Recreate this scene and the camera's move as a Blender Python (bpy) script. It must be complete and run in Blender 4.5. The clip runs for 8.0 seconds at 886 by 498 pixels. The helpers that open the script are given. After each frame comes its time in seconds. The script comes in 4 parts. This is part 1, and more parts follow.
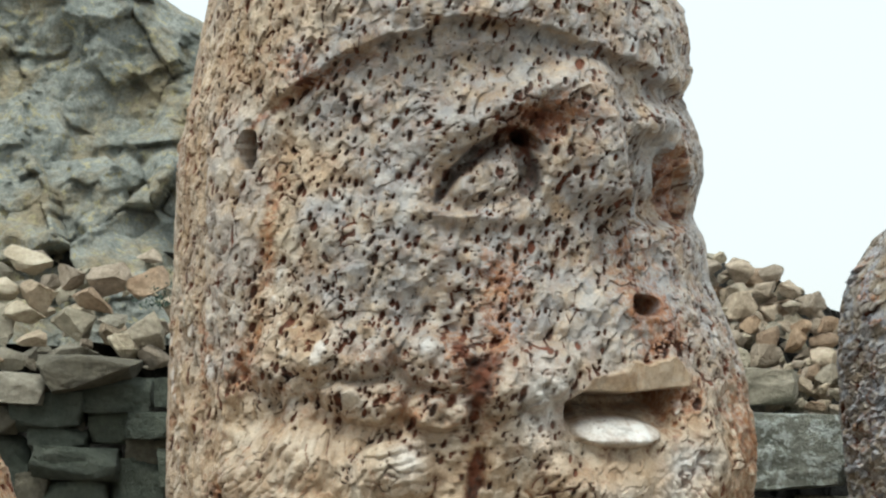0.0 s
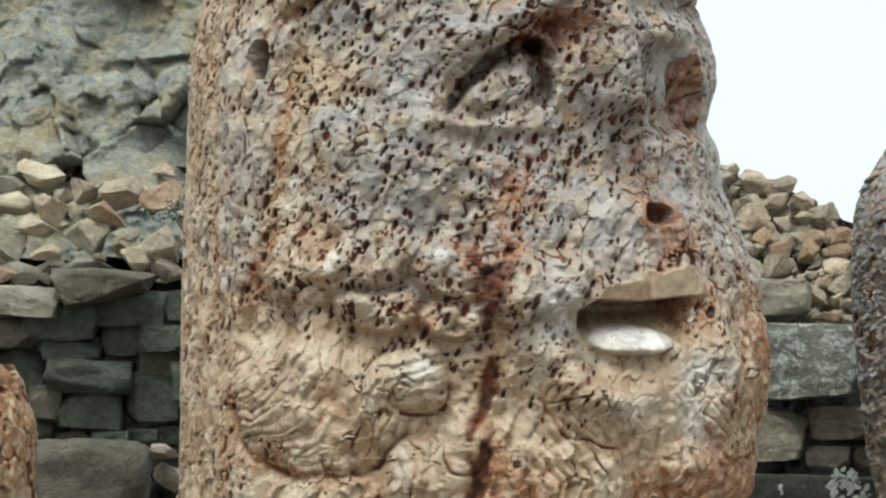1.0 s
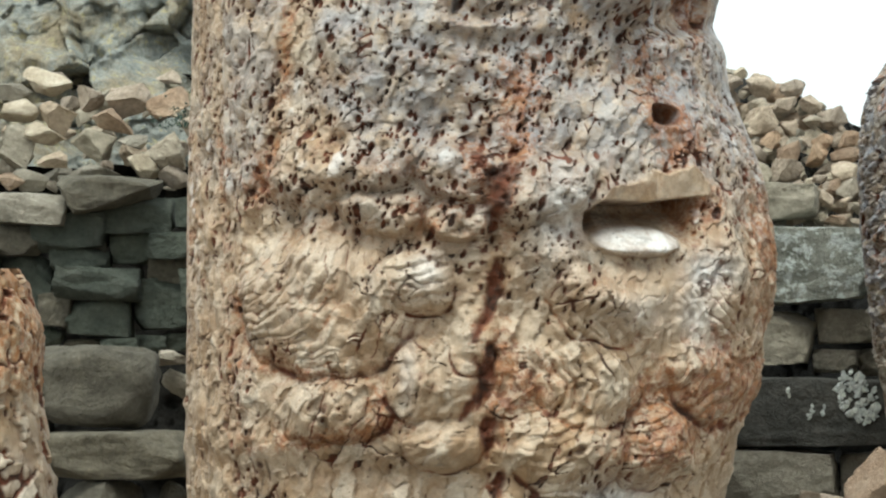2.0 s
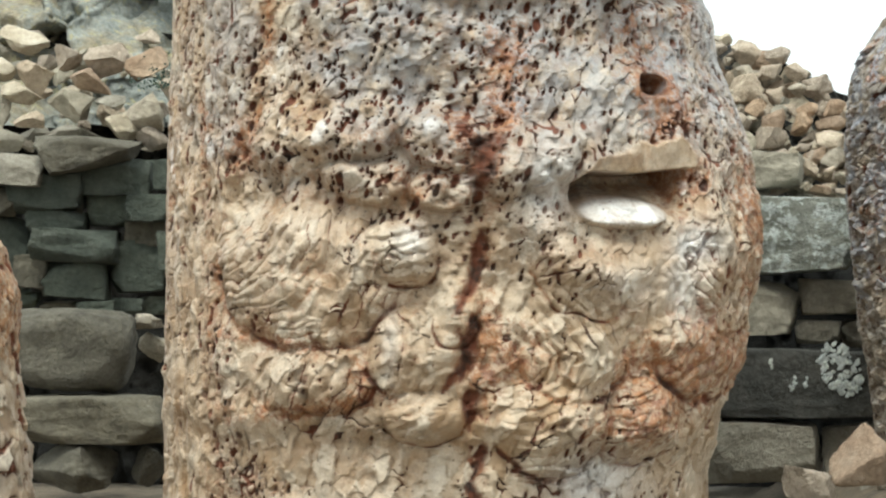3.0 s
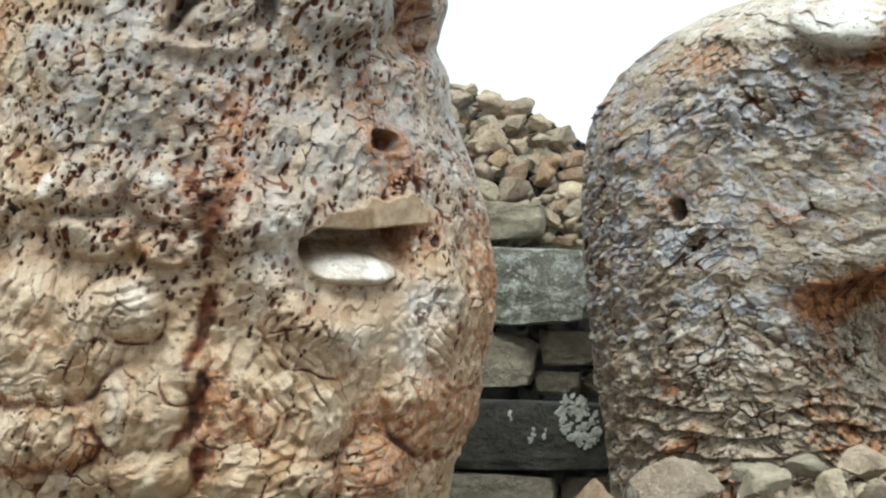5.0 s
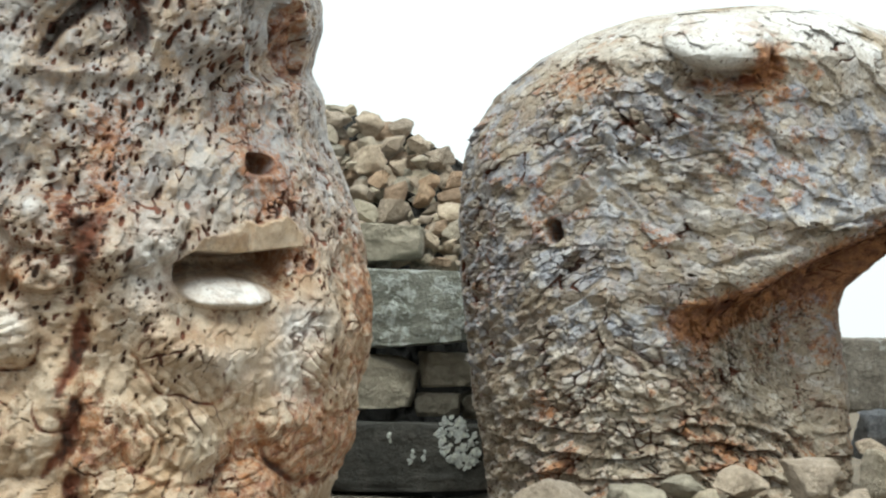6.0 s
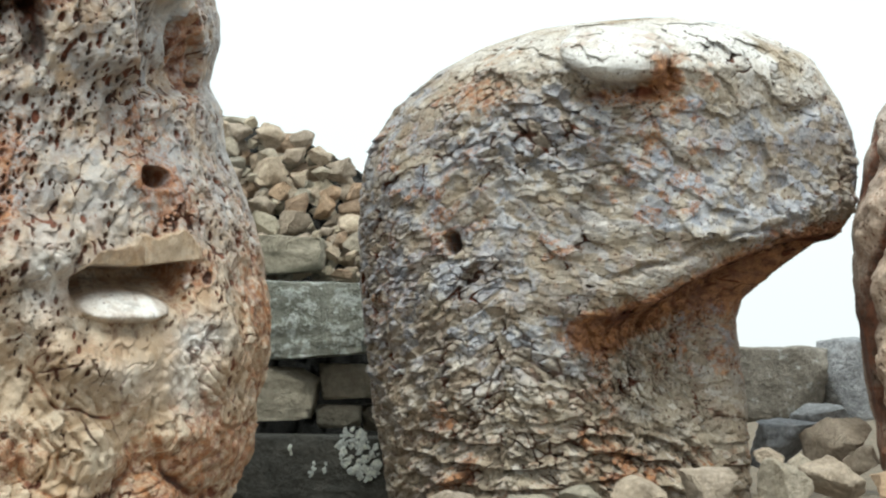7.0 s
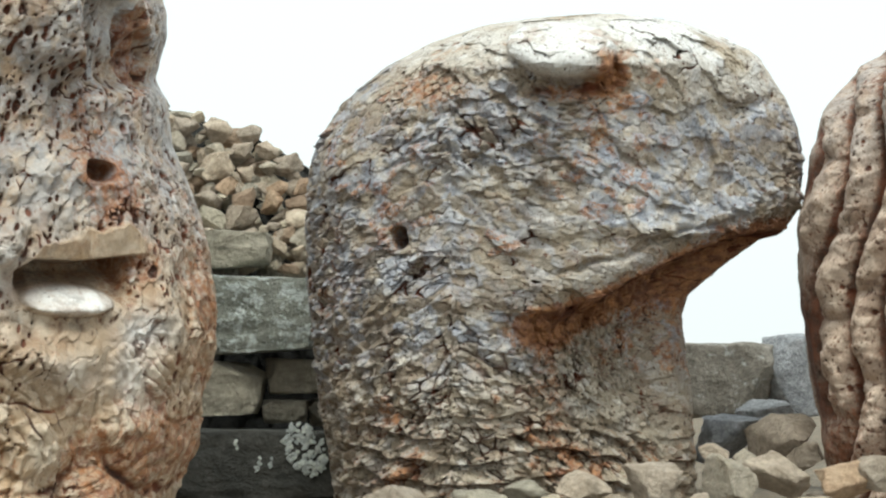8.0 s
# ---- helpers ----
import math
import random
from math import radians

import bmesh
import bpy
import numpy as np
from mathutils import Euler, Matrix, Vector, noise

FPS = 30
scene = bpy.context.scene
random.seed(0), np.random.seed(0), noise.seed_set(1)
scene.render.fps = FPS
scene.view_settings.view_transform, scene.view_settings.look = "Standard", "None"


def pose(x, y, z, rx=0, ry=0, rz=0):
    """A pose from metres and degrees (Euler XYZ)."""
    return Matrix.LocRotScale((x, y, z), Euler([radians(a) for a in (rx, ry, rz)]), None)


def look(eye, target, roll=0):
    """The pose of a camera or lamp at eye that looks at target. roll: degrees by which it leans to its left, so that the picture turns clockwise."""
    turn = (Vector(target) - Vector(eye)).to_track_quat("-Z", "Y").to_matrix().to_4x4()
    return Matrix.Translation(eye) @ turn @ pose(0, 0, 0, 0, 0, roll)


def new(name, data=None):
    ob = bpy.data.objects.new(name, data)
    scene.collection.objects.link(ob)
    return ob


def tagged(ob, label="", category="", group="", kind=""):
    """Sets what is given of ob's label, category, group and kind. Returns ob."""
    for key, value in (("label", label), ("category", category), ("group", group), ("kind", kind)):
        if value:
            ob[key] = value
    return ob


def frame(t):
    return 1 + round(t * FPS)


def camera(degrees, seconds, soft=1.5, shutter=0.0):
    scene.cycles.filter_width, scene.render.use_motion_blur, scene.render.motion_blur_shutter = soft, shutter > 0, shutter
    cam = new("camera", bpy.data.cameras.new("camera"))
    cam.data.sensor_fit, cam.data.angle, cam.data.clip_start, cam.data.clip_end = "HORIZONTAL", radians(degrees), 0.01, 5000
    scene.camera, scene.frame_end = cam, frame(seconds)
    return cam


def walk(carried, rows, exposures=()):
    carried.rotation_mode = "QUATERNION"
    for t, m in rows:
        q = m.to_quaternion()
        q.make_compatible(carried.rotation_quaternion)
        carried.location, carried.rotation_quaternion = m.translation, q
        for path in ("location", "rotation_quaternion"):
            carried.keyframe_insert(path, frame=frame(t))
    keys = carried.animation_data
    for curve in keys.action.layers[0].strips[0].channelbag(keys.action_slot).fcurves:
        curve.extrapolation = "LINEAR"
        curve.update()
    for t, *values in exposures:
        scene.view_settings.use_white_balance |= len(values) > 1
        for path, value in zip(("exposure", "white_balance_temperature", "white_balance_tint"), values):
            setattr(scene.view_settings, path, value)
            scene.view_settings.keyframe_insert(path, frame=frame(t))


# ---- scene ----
H = 1.6                         # eye height over the path, metres
cam = camera(20.0, 8.0, soft=2.2)
# seconds, place from the first eye (right, ahead, up), then yaw, pitch, roll in degrees
ROWS = [
    (0.0, 0.0000, 0.0000, 0.0000, 0.000, 5.950, 0.000),
    (0.5, -0.0014, 0.0017, -0.0201, 0.043, 5.067, 0.032),
    (1.0, -0.0023, 0.0041, -0.0267, 0.292, 4.137, 0.197),
    (1.5, 0.0030, 0.0088, -0.0435, 0.419, 3.226, 0.341),
    (2.0, 0.0158, 0.0134, -0.0597, 0.604, 2.220, 0.419),
    (2.2, 0.0127, 0.0163, -0.0621, 0.627, 1.900, 0.392),
    (3.3, -0.0163, 0.1093, -0.0039, -0.515, 1.089, -0.411),
    (3.5, -0.0031, 0.1145, -0.0027, -1.045, 1.190, -0.334),
    (4.0, 0.0452, 0.1179, 0.0114, -2.261, 1.693, -0.410),
    (4.5, 0.0788, 0.1173, 0.0288, -3.671, 1.825, -0.362),
    (6.0, 0.1435, 0.1163, 0.0579, -7.544, 2.262, 0.090),
    (6.5, 0.1598, 0.1103, 0.0635, -8.584, 2.500, 0.542),
    (7.0, 0.1758, 0.1042, 0.0640, -9.547, 2.468, 0.412),
    (7.5, 0.1812, 0.1019, 0.0679, -10.375, 2.466, 0.149),
    (8.0, 0.1840, 0.1010, 0.0589, -10.701, 2.392, 0.277),
]
walk(cam, [(t, pose(x, y, H + z, 90 + pitch, roll, yaw)) for t, x, y, z, yaw, pitch, roll in ROWS],
     exposures=[(t, stops, 6350, 1) for t, stops in ((0.0, -0.10), (1.5, 0.0), (3.5, 0.34), (4.5, 0.18), (6.0, 0.08), (8.0, 0.02))])

# ---- sky and sun: bright overcast ----
SUN_EL, SUN_AZ = radians(63), radians(195)
world = bpy.data.worlds.new("overcast_sky")
scene.world = world
world.use_nodes = True
wn = world.node_tree.nodes
wl = world.node_tree.links
wn.clear()
sky = wn.new("ShaderNodeTexSky")
sky.sky_type, sky.sun_disc = "NISHITA", False
sky.sun_elevation, sky.sun_rotation = SUN_EL, SUN_AZ
sky.air_density, sky.dust_density, sky.ozone_density = 1.0, 6.0, 1.0
bg_sky = wn.new("ShaderNodeBackground")
bg_sky.inputs["Strength"].default_value = 0.05
bg_cloud = wn.new("ShaderNodeBackground")
bg_cloud.inputs["Color"].default_value = (0.965, 0.985, 1.0, 1)
bg_cloud.inputs["Strength"].default_value = 0.98
add = wn.new("ShaderNodeAddShader")
out = wn.new("ShaderNodeOutputWorld")
wl.new(sky.outputs[0], bg_sky.inputs["Color"])
wl.new(bg_sky.outputs[0], add.inputs[0])
wl.new(bg_cloud.outputs[0], add.inputs[1])
wl.new(add.outputs[0], out.inputs["Surface"])
sun_data = bpy.data.lights.new("sun", "SUN")
sun_data.energy, sun_data.angle, sun_data.color = 2.1, radians(24), (1.0, 0.97, 0.92)
sun = new("sun", sun_data)
sun.matrix_world = look((-1.2, 0.9, 12.5), (0.2, 6, 1.5))


# ---- number helpers: lattice noise on arrays of points ----
def lattice(ix, iy, iz, seed):
    h = (ix * 374761393 + iy * 668265263 + iz * 1274126177 + seed * 974634777) & 0xFFFFFFFF
    h = ((h ^ (h >> 13)) * 1274126177) & 0xFFFFFFFF
    h = ((h ^ (h >> 16)) * 2246822519) & 0xFFFFFFFF
    return ((h ^ (h >> 15)) & 0xFFFFFF) / 16777216.0


def value_noise(p, seed=0):
    """Smooth noise from -1 to 1 at points p (n, 3)."""
    i = np.floor(p).astype(np.int64)
    f = p - i
    f = f * f * (3 - 2 * f)
    total = 0
    for dx in (0, 1):
        for dy in (0, 1):
            for dz in (0, 1):
                w = (f[:, 0] if dx else 1 - f[:, 0]) * (f[:, 1] if dy else 1 - f[:, 1]) * (f[:, 2] if dz else 1 - f[:, 2])
                total = total + w * lattice(i[:, 0] + dx, i[:, 1] + dy, i[:, 2] + dz, seed)
    return total * 2 - 1


def fbm(p, octaves=4, seed=0):
    total, amp = 0, 0.55
    for k in range(octaves):
        total = total + amp * value_noise(p * 2.03 ** k + 7.3 * k, seed + k)
        amp *= 0.5
    return total


def cells(p, seed=0, way=False):
    """Nearest and second nearest distance to scattered seeds, the nearest cell's own number 0 to 1, and on demand the way from its seed."""
    i = np.floor(p).astype(np.int64)
    f1 = np.full(len(p), 9.0)
    f2 = np.full(len(p), 9.0)
    own = np.zeros(len(p))
    off = np.zeros(p.shape)
    for dx in (-1, 0, 1):
        for dy in (-1, 0, 1):
            for dz in (-1, 0, 1):
                c = i + (dx, dy, dz)
                q = np.stack([c[:, k] + lattice(c[:, 0], c[:, 1], c[:, 2], seed + 11 * k) for k in range(3)], 1)
                d = np.sqrt(((q - p) ** 2).sum(1))
                near = d < f1
                f2 = np.where(near, f1, np.minimum(f2, d))
                own = np.where(near, lattice(c[:, 0], c[:, 1], c[:, 2], seed + 77), own)
                f1 = np.where(near, d, f1)
                if way:
                    off[near] = (p - q)[near]
    return (f1, f2, own, off) if way else (f1, f2, own)


def step(a, b, x):
    s = np.clip((x - a) / (b - a), 0, 1)
    return s * s * (3 - 2 * s)


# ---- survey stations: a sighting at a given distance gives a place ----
LENS = 784 / math.tan(radians(10))
def spread(row, u, v, d):
    """How far aside of and above row's eye a sighting lies at the level distance d; numbers or arrays."""
    pitch = radians(row[5])
    rise = d * np.tan(pitch + np.arctan((441 - v) / LENS))
    return (u - 784) / LENS * (d * math.cos(pitch) + rise * math.sin(pitch)), rise


def sight(row, u, v, d):
    """The place at the level distance d that is sighted u across and v down from row's camera."""
    t, x, y, z, yaw, pitch, roll = row
    c, s = math.cos(radians(roll)), math.sin(radians(roll))
    u, v = 784 + (u - 784) * c - (v - 441) * s, 441 + (u - 784) * s + (v - 441) * c
    side, rise = spread(row, u, v, d)
    a = radians(yaw)
    return Vector((x + side * math.cos(a) - d * math.sin(a), y + side * math.sin(a) + d * math.cos(a), H + z + rise))


START, LEFT, END = ROWS[0], ROWS[4], ROWS[-1]


# ---- materials ----
def nodes_of(name, rough=0.9):
    m = bpy.data.materials.new(name)
    m.use_nodes = True
    nt = m.node_tree
    b = nt.nodes["Principled BSDF"]
    b.inputs["Roughness"].default_value = rough
    return m, nt, b


def coords(nt, scale=(1, 1, 1), rot=(0, 0, 0), source="Object"):
    tc = nt.nodes.new("ShaderNodeTexCoord")
    mp = nt.nodes.new("ShaderNodeMapping")
    mp.inputs["Scale"].default_value = scale
    mp.inputs["Rotation"].default_value = rot
    nt.links.new(tc.outputs[source], mp.inputs["Vector"])
    return mp.outputs[0]


def tex_noise(nt, vec, scale, detail=6, rough=0.6, distortion=0.0):
    n = nt.nodes.new("ShaderNodeTexNoise")
    n.inputs["Scale"].default_value, n.inputs["Detail"].default_value = scale, detail
    n.inputs["Roughness"].default_value, n.inputs["Distortion"].default_value = rough, distortion
    nt.links.new(vec, n.inputs["Vector"])
    return n.outputs["Fac"]


def tex_cells(nt, vec, scale, feature="F1", output="Distance"):
    n = nt.nodes.new("ShaderNodeTexVoronoi")
    n.feature = feature
    n.inputs["Scale"].default_value = scale
    nt.links.new(vec, n.inputs["Vector"])
    return n.outputs[output]


def ramp(nt, fac, stops):
    r = nt.nodes.new("ShaderNodeValToRGB")
    els = r.color_ramp.elements
    while len(els) < len(stops):
        els.new(0.5)
    for e, (pos, col) in zip(els, stops):
        e.position = pos
        e.color = (*col, 1) if len(col) == 3 else col
    nt.links.new(fac, r.inputs[0])
    return r.outputs[0]


def maths(nt, op, a, b=None, clamp=False):
    n = nt.nodes.new("ShaderNodeMath")
    n.operation, n.use_clamp = op, clamp
    for k, val in enumerate((a, b)):
        if val is None:
            continue
        if isinstance(val, (int, float)):
            n.inputs[k].default_value = val
        else:
            nt.links.new(val, n.inputs[k])
    return n.outputs[0]


def mix(nt, fac, a, b, blend="MIX"):
    n = nt.nodes.new("ShaderNodeMix")
    n.data_type, n.blend_type = "RGBA", blend
    for key, val in ((0, fac), (6, a), (7, b)):
        if isinstance(val, (int, float)):
            n.inputs[key].default_value = val
        elif isinstance(val, tuple):
            n.inputs[key].default_value = (*val, 1)
        else:
            nt.links.new(val, n.inputs[key])
    return n.outputs[2]


def warp(nt, vec, scale, amount):
    """The coordinates vec shaken by noise, so that cells lose their straight edges."""
    n = nt.nodes.new("ShaderNodeTexNoise")
    n.inputs["Scale"].default_value, n.inputs["Detail"].default_value = scale, 3
    nt.links.new(vec, n.inputs["Vector"])
    s = nt.nodes.new("ShaderNodeVectorMath")
    s.operation = "SUBTRACT"
    s.inputs[1].default_value = (0.5, 0.5, 0.5)
    nt.links.new(n.outputs["Color"], s.inputs[0])
    k = nt.nodes.new("ShaderNodeVectorMath")
    k.operation = "SCALE"
    k.inputs["Scale"].default_value = amount
    nt.links.new(s.outputs[0], k.inputs[0])
    a = nt.nodes.new("ShaderNodeVectorMath")
    nt.links.new(vec, a.inputs[0])
    nt.links.new(k.outputs[0], a.inputs[1])
    return a.outputs[0]


def attribute(nt, name):
    n = nt.nodes.new("ShaderNodeAttribute")
    n.attribute_name = name
    return n.outputs["Fac"]


def bump(nt, bsdf, height, strength, distance):
    n = nt.nodes.new("ShaderNodeBump")
    n.inputs["Strength"].default_value, n.inputs["Distance"].default_value = strength, distance
    nt.links.new(height, n.inputs["Height"])
    nt.links.new(n.outputs[0], bsdf.inputs["Normal"])


def carved_limestone(name, tones, film, rust, pale, gloss=0.5, fleck=0.68, grit=0.22, by_chip=0.35, grime=((0.17, 0.145, 0.12), (0.24, 0.13, 0.07)), pit_tones=((0.040, 0.021, 0.015), (0.15, 0.043, 0.018)), relief=0.004):
    """Weathered limestone: tones by chip, then a grey film, rust, pale spots, grimy margins and earth-filled pits by
    the carving's own maps. Highlights and shade are painted into the last three.
    """
    m, nt, b = nodes_of(name, gloss)
    vec = coords(nt)
    patch = maths(nt, "ADD", maths(nt, "MULTIPLY", tex_noise(nt, vec, 9, 7, 0.62), 1 - by_chip), maths(nt, "MULTIPLY", attribute(nt, "chip"), by_chip))
    base = ramp(nt, patch, ((0.3, tones[0]), (0.5, tones[1]), (0.7, tones[2])))
    g = maths(nt, "MULTIPLY", attribute(nt, "film"), ramp(nt, tex_noise(nt, vec, 14, 7, 0.68), ((0.36, (0.1, 0.1, 0.1)), (0.54, (1, 1, 1)))), True)
    base = mix(nt, g, base, mix(nt, ramp(nt, tex_noise(nt, vec, 24, 5), ((0.35, (0, 0, 0)), (0.65, (1, 1, 1)))), film[0], film[1]))
    spot = ramp(nt, tex_noise(nt, vec, 46, 8, 0.8), ((0.44, (0, 0, 0)), (0.56, (1, 1, 1))))
    base = mix(nt, maths(nt, "MULTIPLY", maths(nt, "SUBTRACT", maths(nt, "ADD", maths(nt, "MULTIPLY", attribute(nt, "rust"), 1.6), spot), 1.0, True), 0.9), base, mix(nt, ramp(nt, tex_noise(nt, vec, 34, 4), ((0.35, (0, 0, 0)), (0.65, (1, 1, 1)))), rust[0], rust[1]))
    base = mix(nt, maths(nt, "MULTIPLY", attribute(nt, "pale"), ramp(nt, tex_noise(nt, vec, 40, 6, 0.7), ((0.25, (0.35, 0.35, 0.35)), (0.5, (0.95, 0.95, 0.95)))), True), base, pale)
    dirt_and_shade = maths(nt, "MULTIPLY", attribute(nt, "grime"), ramp(nt, tex_noise(nt, vec, 50, 6, 0.7), ((0.34, (0, 0, 0)), (0.6, (1, 1, 1)))), True)
    base = mix(nt, dirt_and_shade, base, mix(nt, ramp(nt, tex_noise(nt, vec, 16, 5, 0.7), ((0.42, (0, 0, 0)), (0.58, (1, 1, 1)))), grime[0], grime[1]))
    grain = ramp(nt, tex_noise(nt, vec, 120, 6, 0.75), ((0.3, (0.16, 0.16, 0.16)), (0.7, (0.86, 0.86, 0.86))))
    base = mix(nt, grit, base, grain, "OVERLAY")
    hole = ramp(nt, attribute(nt, "pit"), ((0.2, (0, 0, 0)), (0.7, (1, 1, 1))))
    small = ramp(nt, tex_noise(nt, warp(nt, vec, 30, 0.02), 95, 3, 0.5), ((fleck, (0, 0, 0)), (fleck + 0.035, (1, 1, 1))))
    hole = maths(nt, "MAXIMUM", hole, maths(nt, "MULTIPLY", small, 0.8))
    base = mix(nt, maths(nt, "MULTIPLY", hole, 0.95), base, mix(nt, ramp(nt, tex_noise(nt, vec, 20, 5, 0.7), ((0.40, (0, 0, 0)), (0.58, (1, 1, 1)))), pit_tones[0], pit_tones[1]))
    nt.links.new(base, b.inputs["Base Color"])
    rough = maths(nt, "ADD", gloss - 0.2, maths(nt, "MULTIPLY", tex_noise(nt, vec, 30, 6, 0.7), 0.5))
    nt.links.new(maths(nt, "ADD", rough, maths(nt, "MULTIPLY", hole, 0.4)), b.inputs["Roughness"])
    height = maths(nt, "ADD", maths(nt, "MULTIPLY", small, -0.6), maths(nt, "MULTIPLY", tex_noise(nt, vec, 60, 7, 0.7), 0.9))
    bump(nt, b, height, 0.8, relief)
    return m


def plain_stone(name, tones, lichen=None, lichen_at=0.62, speck=0.5, warm=None, relief=0.032, patch=11):
    m, nt, b = nodes_of(name, 0.92)
    info = nt.nodes.new("ShaderNodeObjectInfo")
    geo = nt.nodes.new("ShaderNodeNewGeometry")
    vec = geo.outputs["Position"]
    base = ramp(nt, tex_noise(nt, vec, patch, 9, 0.7), ((0.3, tones[0]), (0.52, tones[1]), (0.74, tones[2])))
    tint = ramp(nt, info.outputs["Random"], ((0.0, (0.78, 0.78, 0.78)), (0.5, (0.98, 0.98, 0.98)), (1.0, (1.2, 1.17, 1.1))))
    base = mix(nt, 1.0, base, tint, "MULTIPLY")
    if warm:
        w = ramp(nt, tex_noise(nt, vec, 3.5, 8, 0.7), ((0.48, (0, 0, 0)), (0.62, (1, 1, 1))))
        base = mix(nt, maths(nt, "MULTIPLY", w, 0.75), base, warm)
    if lichen:
        spots = ramp(nt, tex_noise(nt, vec, 24, 8, 0.72), ((lichen_at, (0, 0, 0)), (lichen_at + 0.05, (1, 1, 1))))
        base = mix(nt, maths(nt, "MULTIPLY", spots, 0.8), base, lichen)
    base = mix(nt, speck, base, ramp(nt, tex_noise(nt, vec, 60, 6, 0.75), ((0.28, (0.2, 0.2, 0.2)), (0.72, (0.85, 0.85, 0.85)))), "OVERLAY")
    nt.links.new(base, b.inputs["Base Color"])
    height = maths(nt, "ADD", tex_noise(nt, vec, 28, 8, 0.7), maths(nt, "MULTIPLY", tex_noise(nt, vec, 110, 4), 0.35))
    bump(nt, b, height, 0.9, relief)
    return m


HEAD_STONE = carved_limestone("cream_limestone", ((0.36, 0.237, 0.13), (0.50, 0.382, 0.262), (0.62, 0.53, 0.41)), ((0.47, 0.445, 0.415), (0.30, 0.30, 0.31)),
                              ((0.15, 0.042, 0.017), (0.40, 0.17, 0.062)), (0.80, 0.80, 0.785), 0.36, relief=0.0075)
EAGLE_STONE = carved_limestone("grey_brown_limestone", ((0.24, 0.19, 0.13), (0.39, 0.33, 0.245), (0.54, 0.475, 0.37)), ((0.45, 0.46, 0.485), (0.27, 0.29, 0.335)),
                               ((0.17, 0.055, 0.02), (0.44, 0.20, 0.075)), (0.68, 0.68, 0.66), 0.6, 0.63, 0.4, 0.5, relief=0.008)
RED_STONE = carved_limestone("reddish_limestone", ((0.30, 0.215, 0.16), (0.45, 0.345, 0.265), (0.57, 0.46, 0.365)), ((0.46, 0.41, 0.37), (0.28, 0.25, 0.23)),
                             ((0.2, 0.07, 0.035), (0.34, 0.14, 0.07)), (0.58, 0.5, 0.43), 0.75, 0.63, 0.4, relief=0.007)
STUB_STONE = carved_limestone("rusty_limestone", ((0.34, 0.22, 0.12), (0.46, 0.35, 0.22), (0.58, 0.5, 0.38)), ((0.36, 0.34, 0.31), (0.24, 0.22, 0.2)),
                              ((0.24, 0.08, 0.02), (0.42, 0.2, 0.07)), (0.66, 0.62, 0.55))
TAN = plain_stone("tan_rubble_stone", ((0.32, 0.26, 0.195), (0.50, 0.42, 0.33), (0.66, 0.58, 0.48)))
CREAM = plain_stone("cream_rubble_stone", ((0.40, 0.34, 0.25), (0.54, 0.48, 0.38), (0.65, 0.60, 0.50)))
ORANGE = plain_stone("orange_rubble_stone", ((0.34, 0.23, 0.15), (0.46, 0.34, 0.24), (0.55, 0.44, 0.33)))
GREEN = plain_stone("grey_green_sandstone", ((0.055, 0.068, 0.055), (0.098, 0.115, 0.092), (0.155, 0.17, 0.14)), None, 0.6, 0.35)
UMBER = plain_stone("umber_sandstone", ((0.08, 0.075, 0.058), (0.14, 0.13, 0.10), (0.22, 0.205, 0.16)), None, 0.6, 0.4)
BROWN = plain_stone("brown_grey_sandstone", ((0.26, 0.24, 0.19), (0.40, 0.37, 0.30), (0.54, 0.505, 0.415)), None, 0.6, 0.35)
LICHEN = plain_stone("lichen_sandstone", ((0.21, 0.225, 0.19), (0.32, 0.335, 0.29), (0.43, 0.44, 0.385)), (0.62, 0.68, 0.66), 0.50, 0.5)
DARK = plain_stone("dark_sandstone", ((0.05, 0.052, 0.047), (0.095, 0.095, 0.085), (0.17, 0.165, 0.145)), None, 0.6, 0.4)
BLUE = plain_stone("blue_grey_stone", ((0.27, 0.285, 0.305), (0.41, 0.43, 0.455), (0.55, 0.565, 0.585)), None, 0.6, 0.9)
CLIFF = plain_stone("grey_cliff_rock", ((0.19, 0.215, 0.20), (0.35, 0.375, 0.345), (0.52, 0.54, 0.495)), (0.42, 0.38, 0.22), 0.55, 0.7, (0.31, 0.25, 0.15), 0.03, 6)
PARAPET = plain_stone("weathered_grey_block", ((0.17, 0.155, 0.13), (0.26, 0.24, 0.205), (0.37, 0.345, 0.30)), (0.40, 0.41, 0.39), 0.58, 0.7, None, 0.018)
WHITE = plain_stone("pale_lichen", ((0.48, 0.52, 0.50), (0.58, 0.63, 0.61), (0.68, 0.72, 0.70)))
# backing colour, near-black so that it holds the shade of the wall gaps
GAP_SHADE = plain_stone("near_black_gap_shade", ((0.010, 0.010, 0.008), (0.018, 0.017, 0.014), (0.035, 0.032, 0.026)))
EARTH = plain_stone("stony_earth", ((0.12, 0.10, 0.075), (0.2, 0.165, 0.12), (0.28, 0.23, 0.17)))


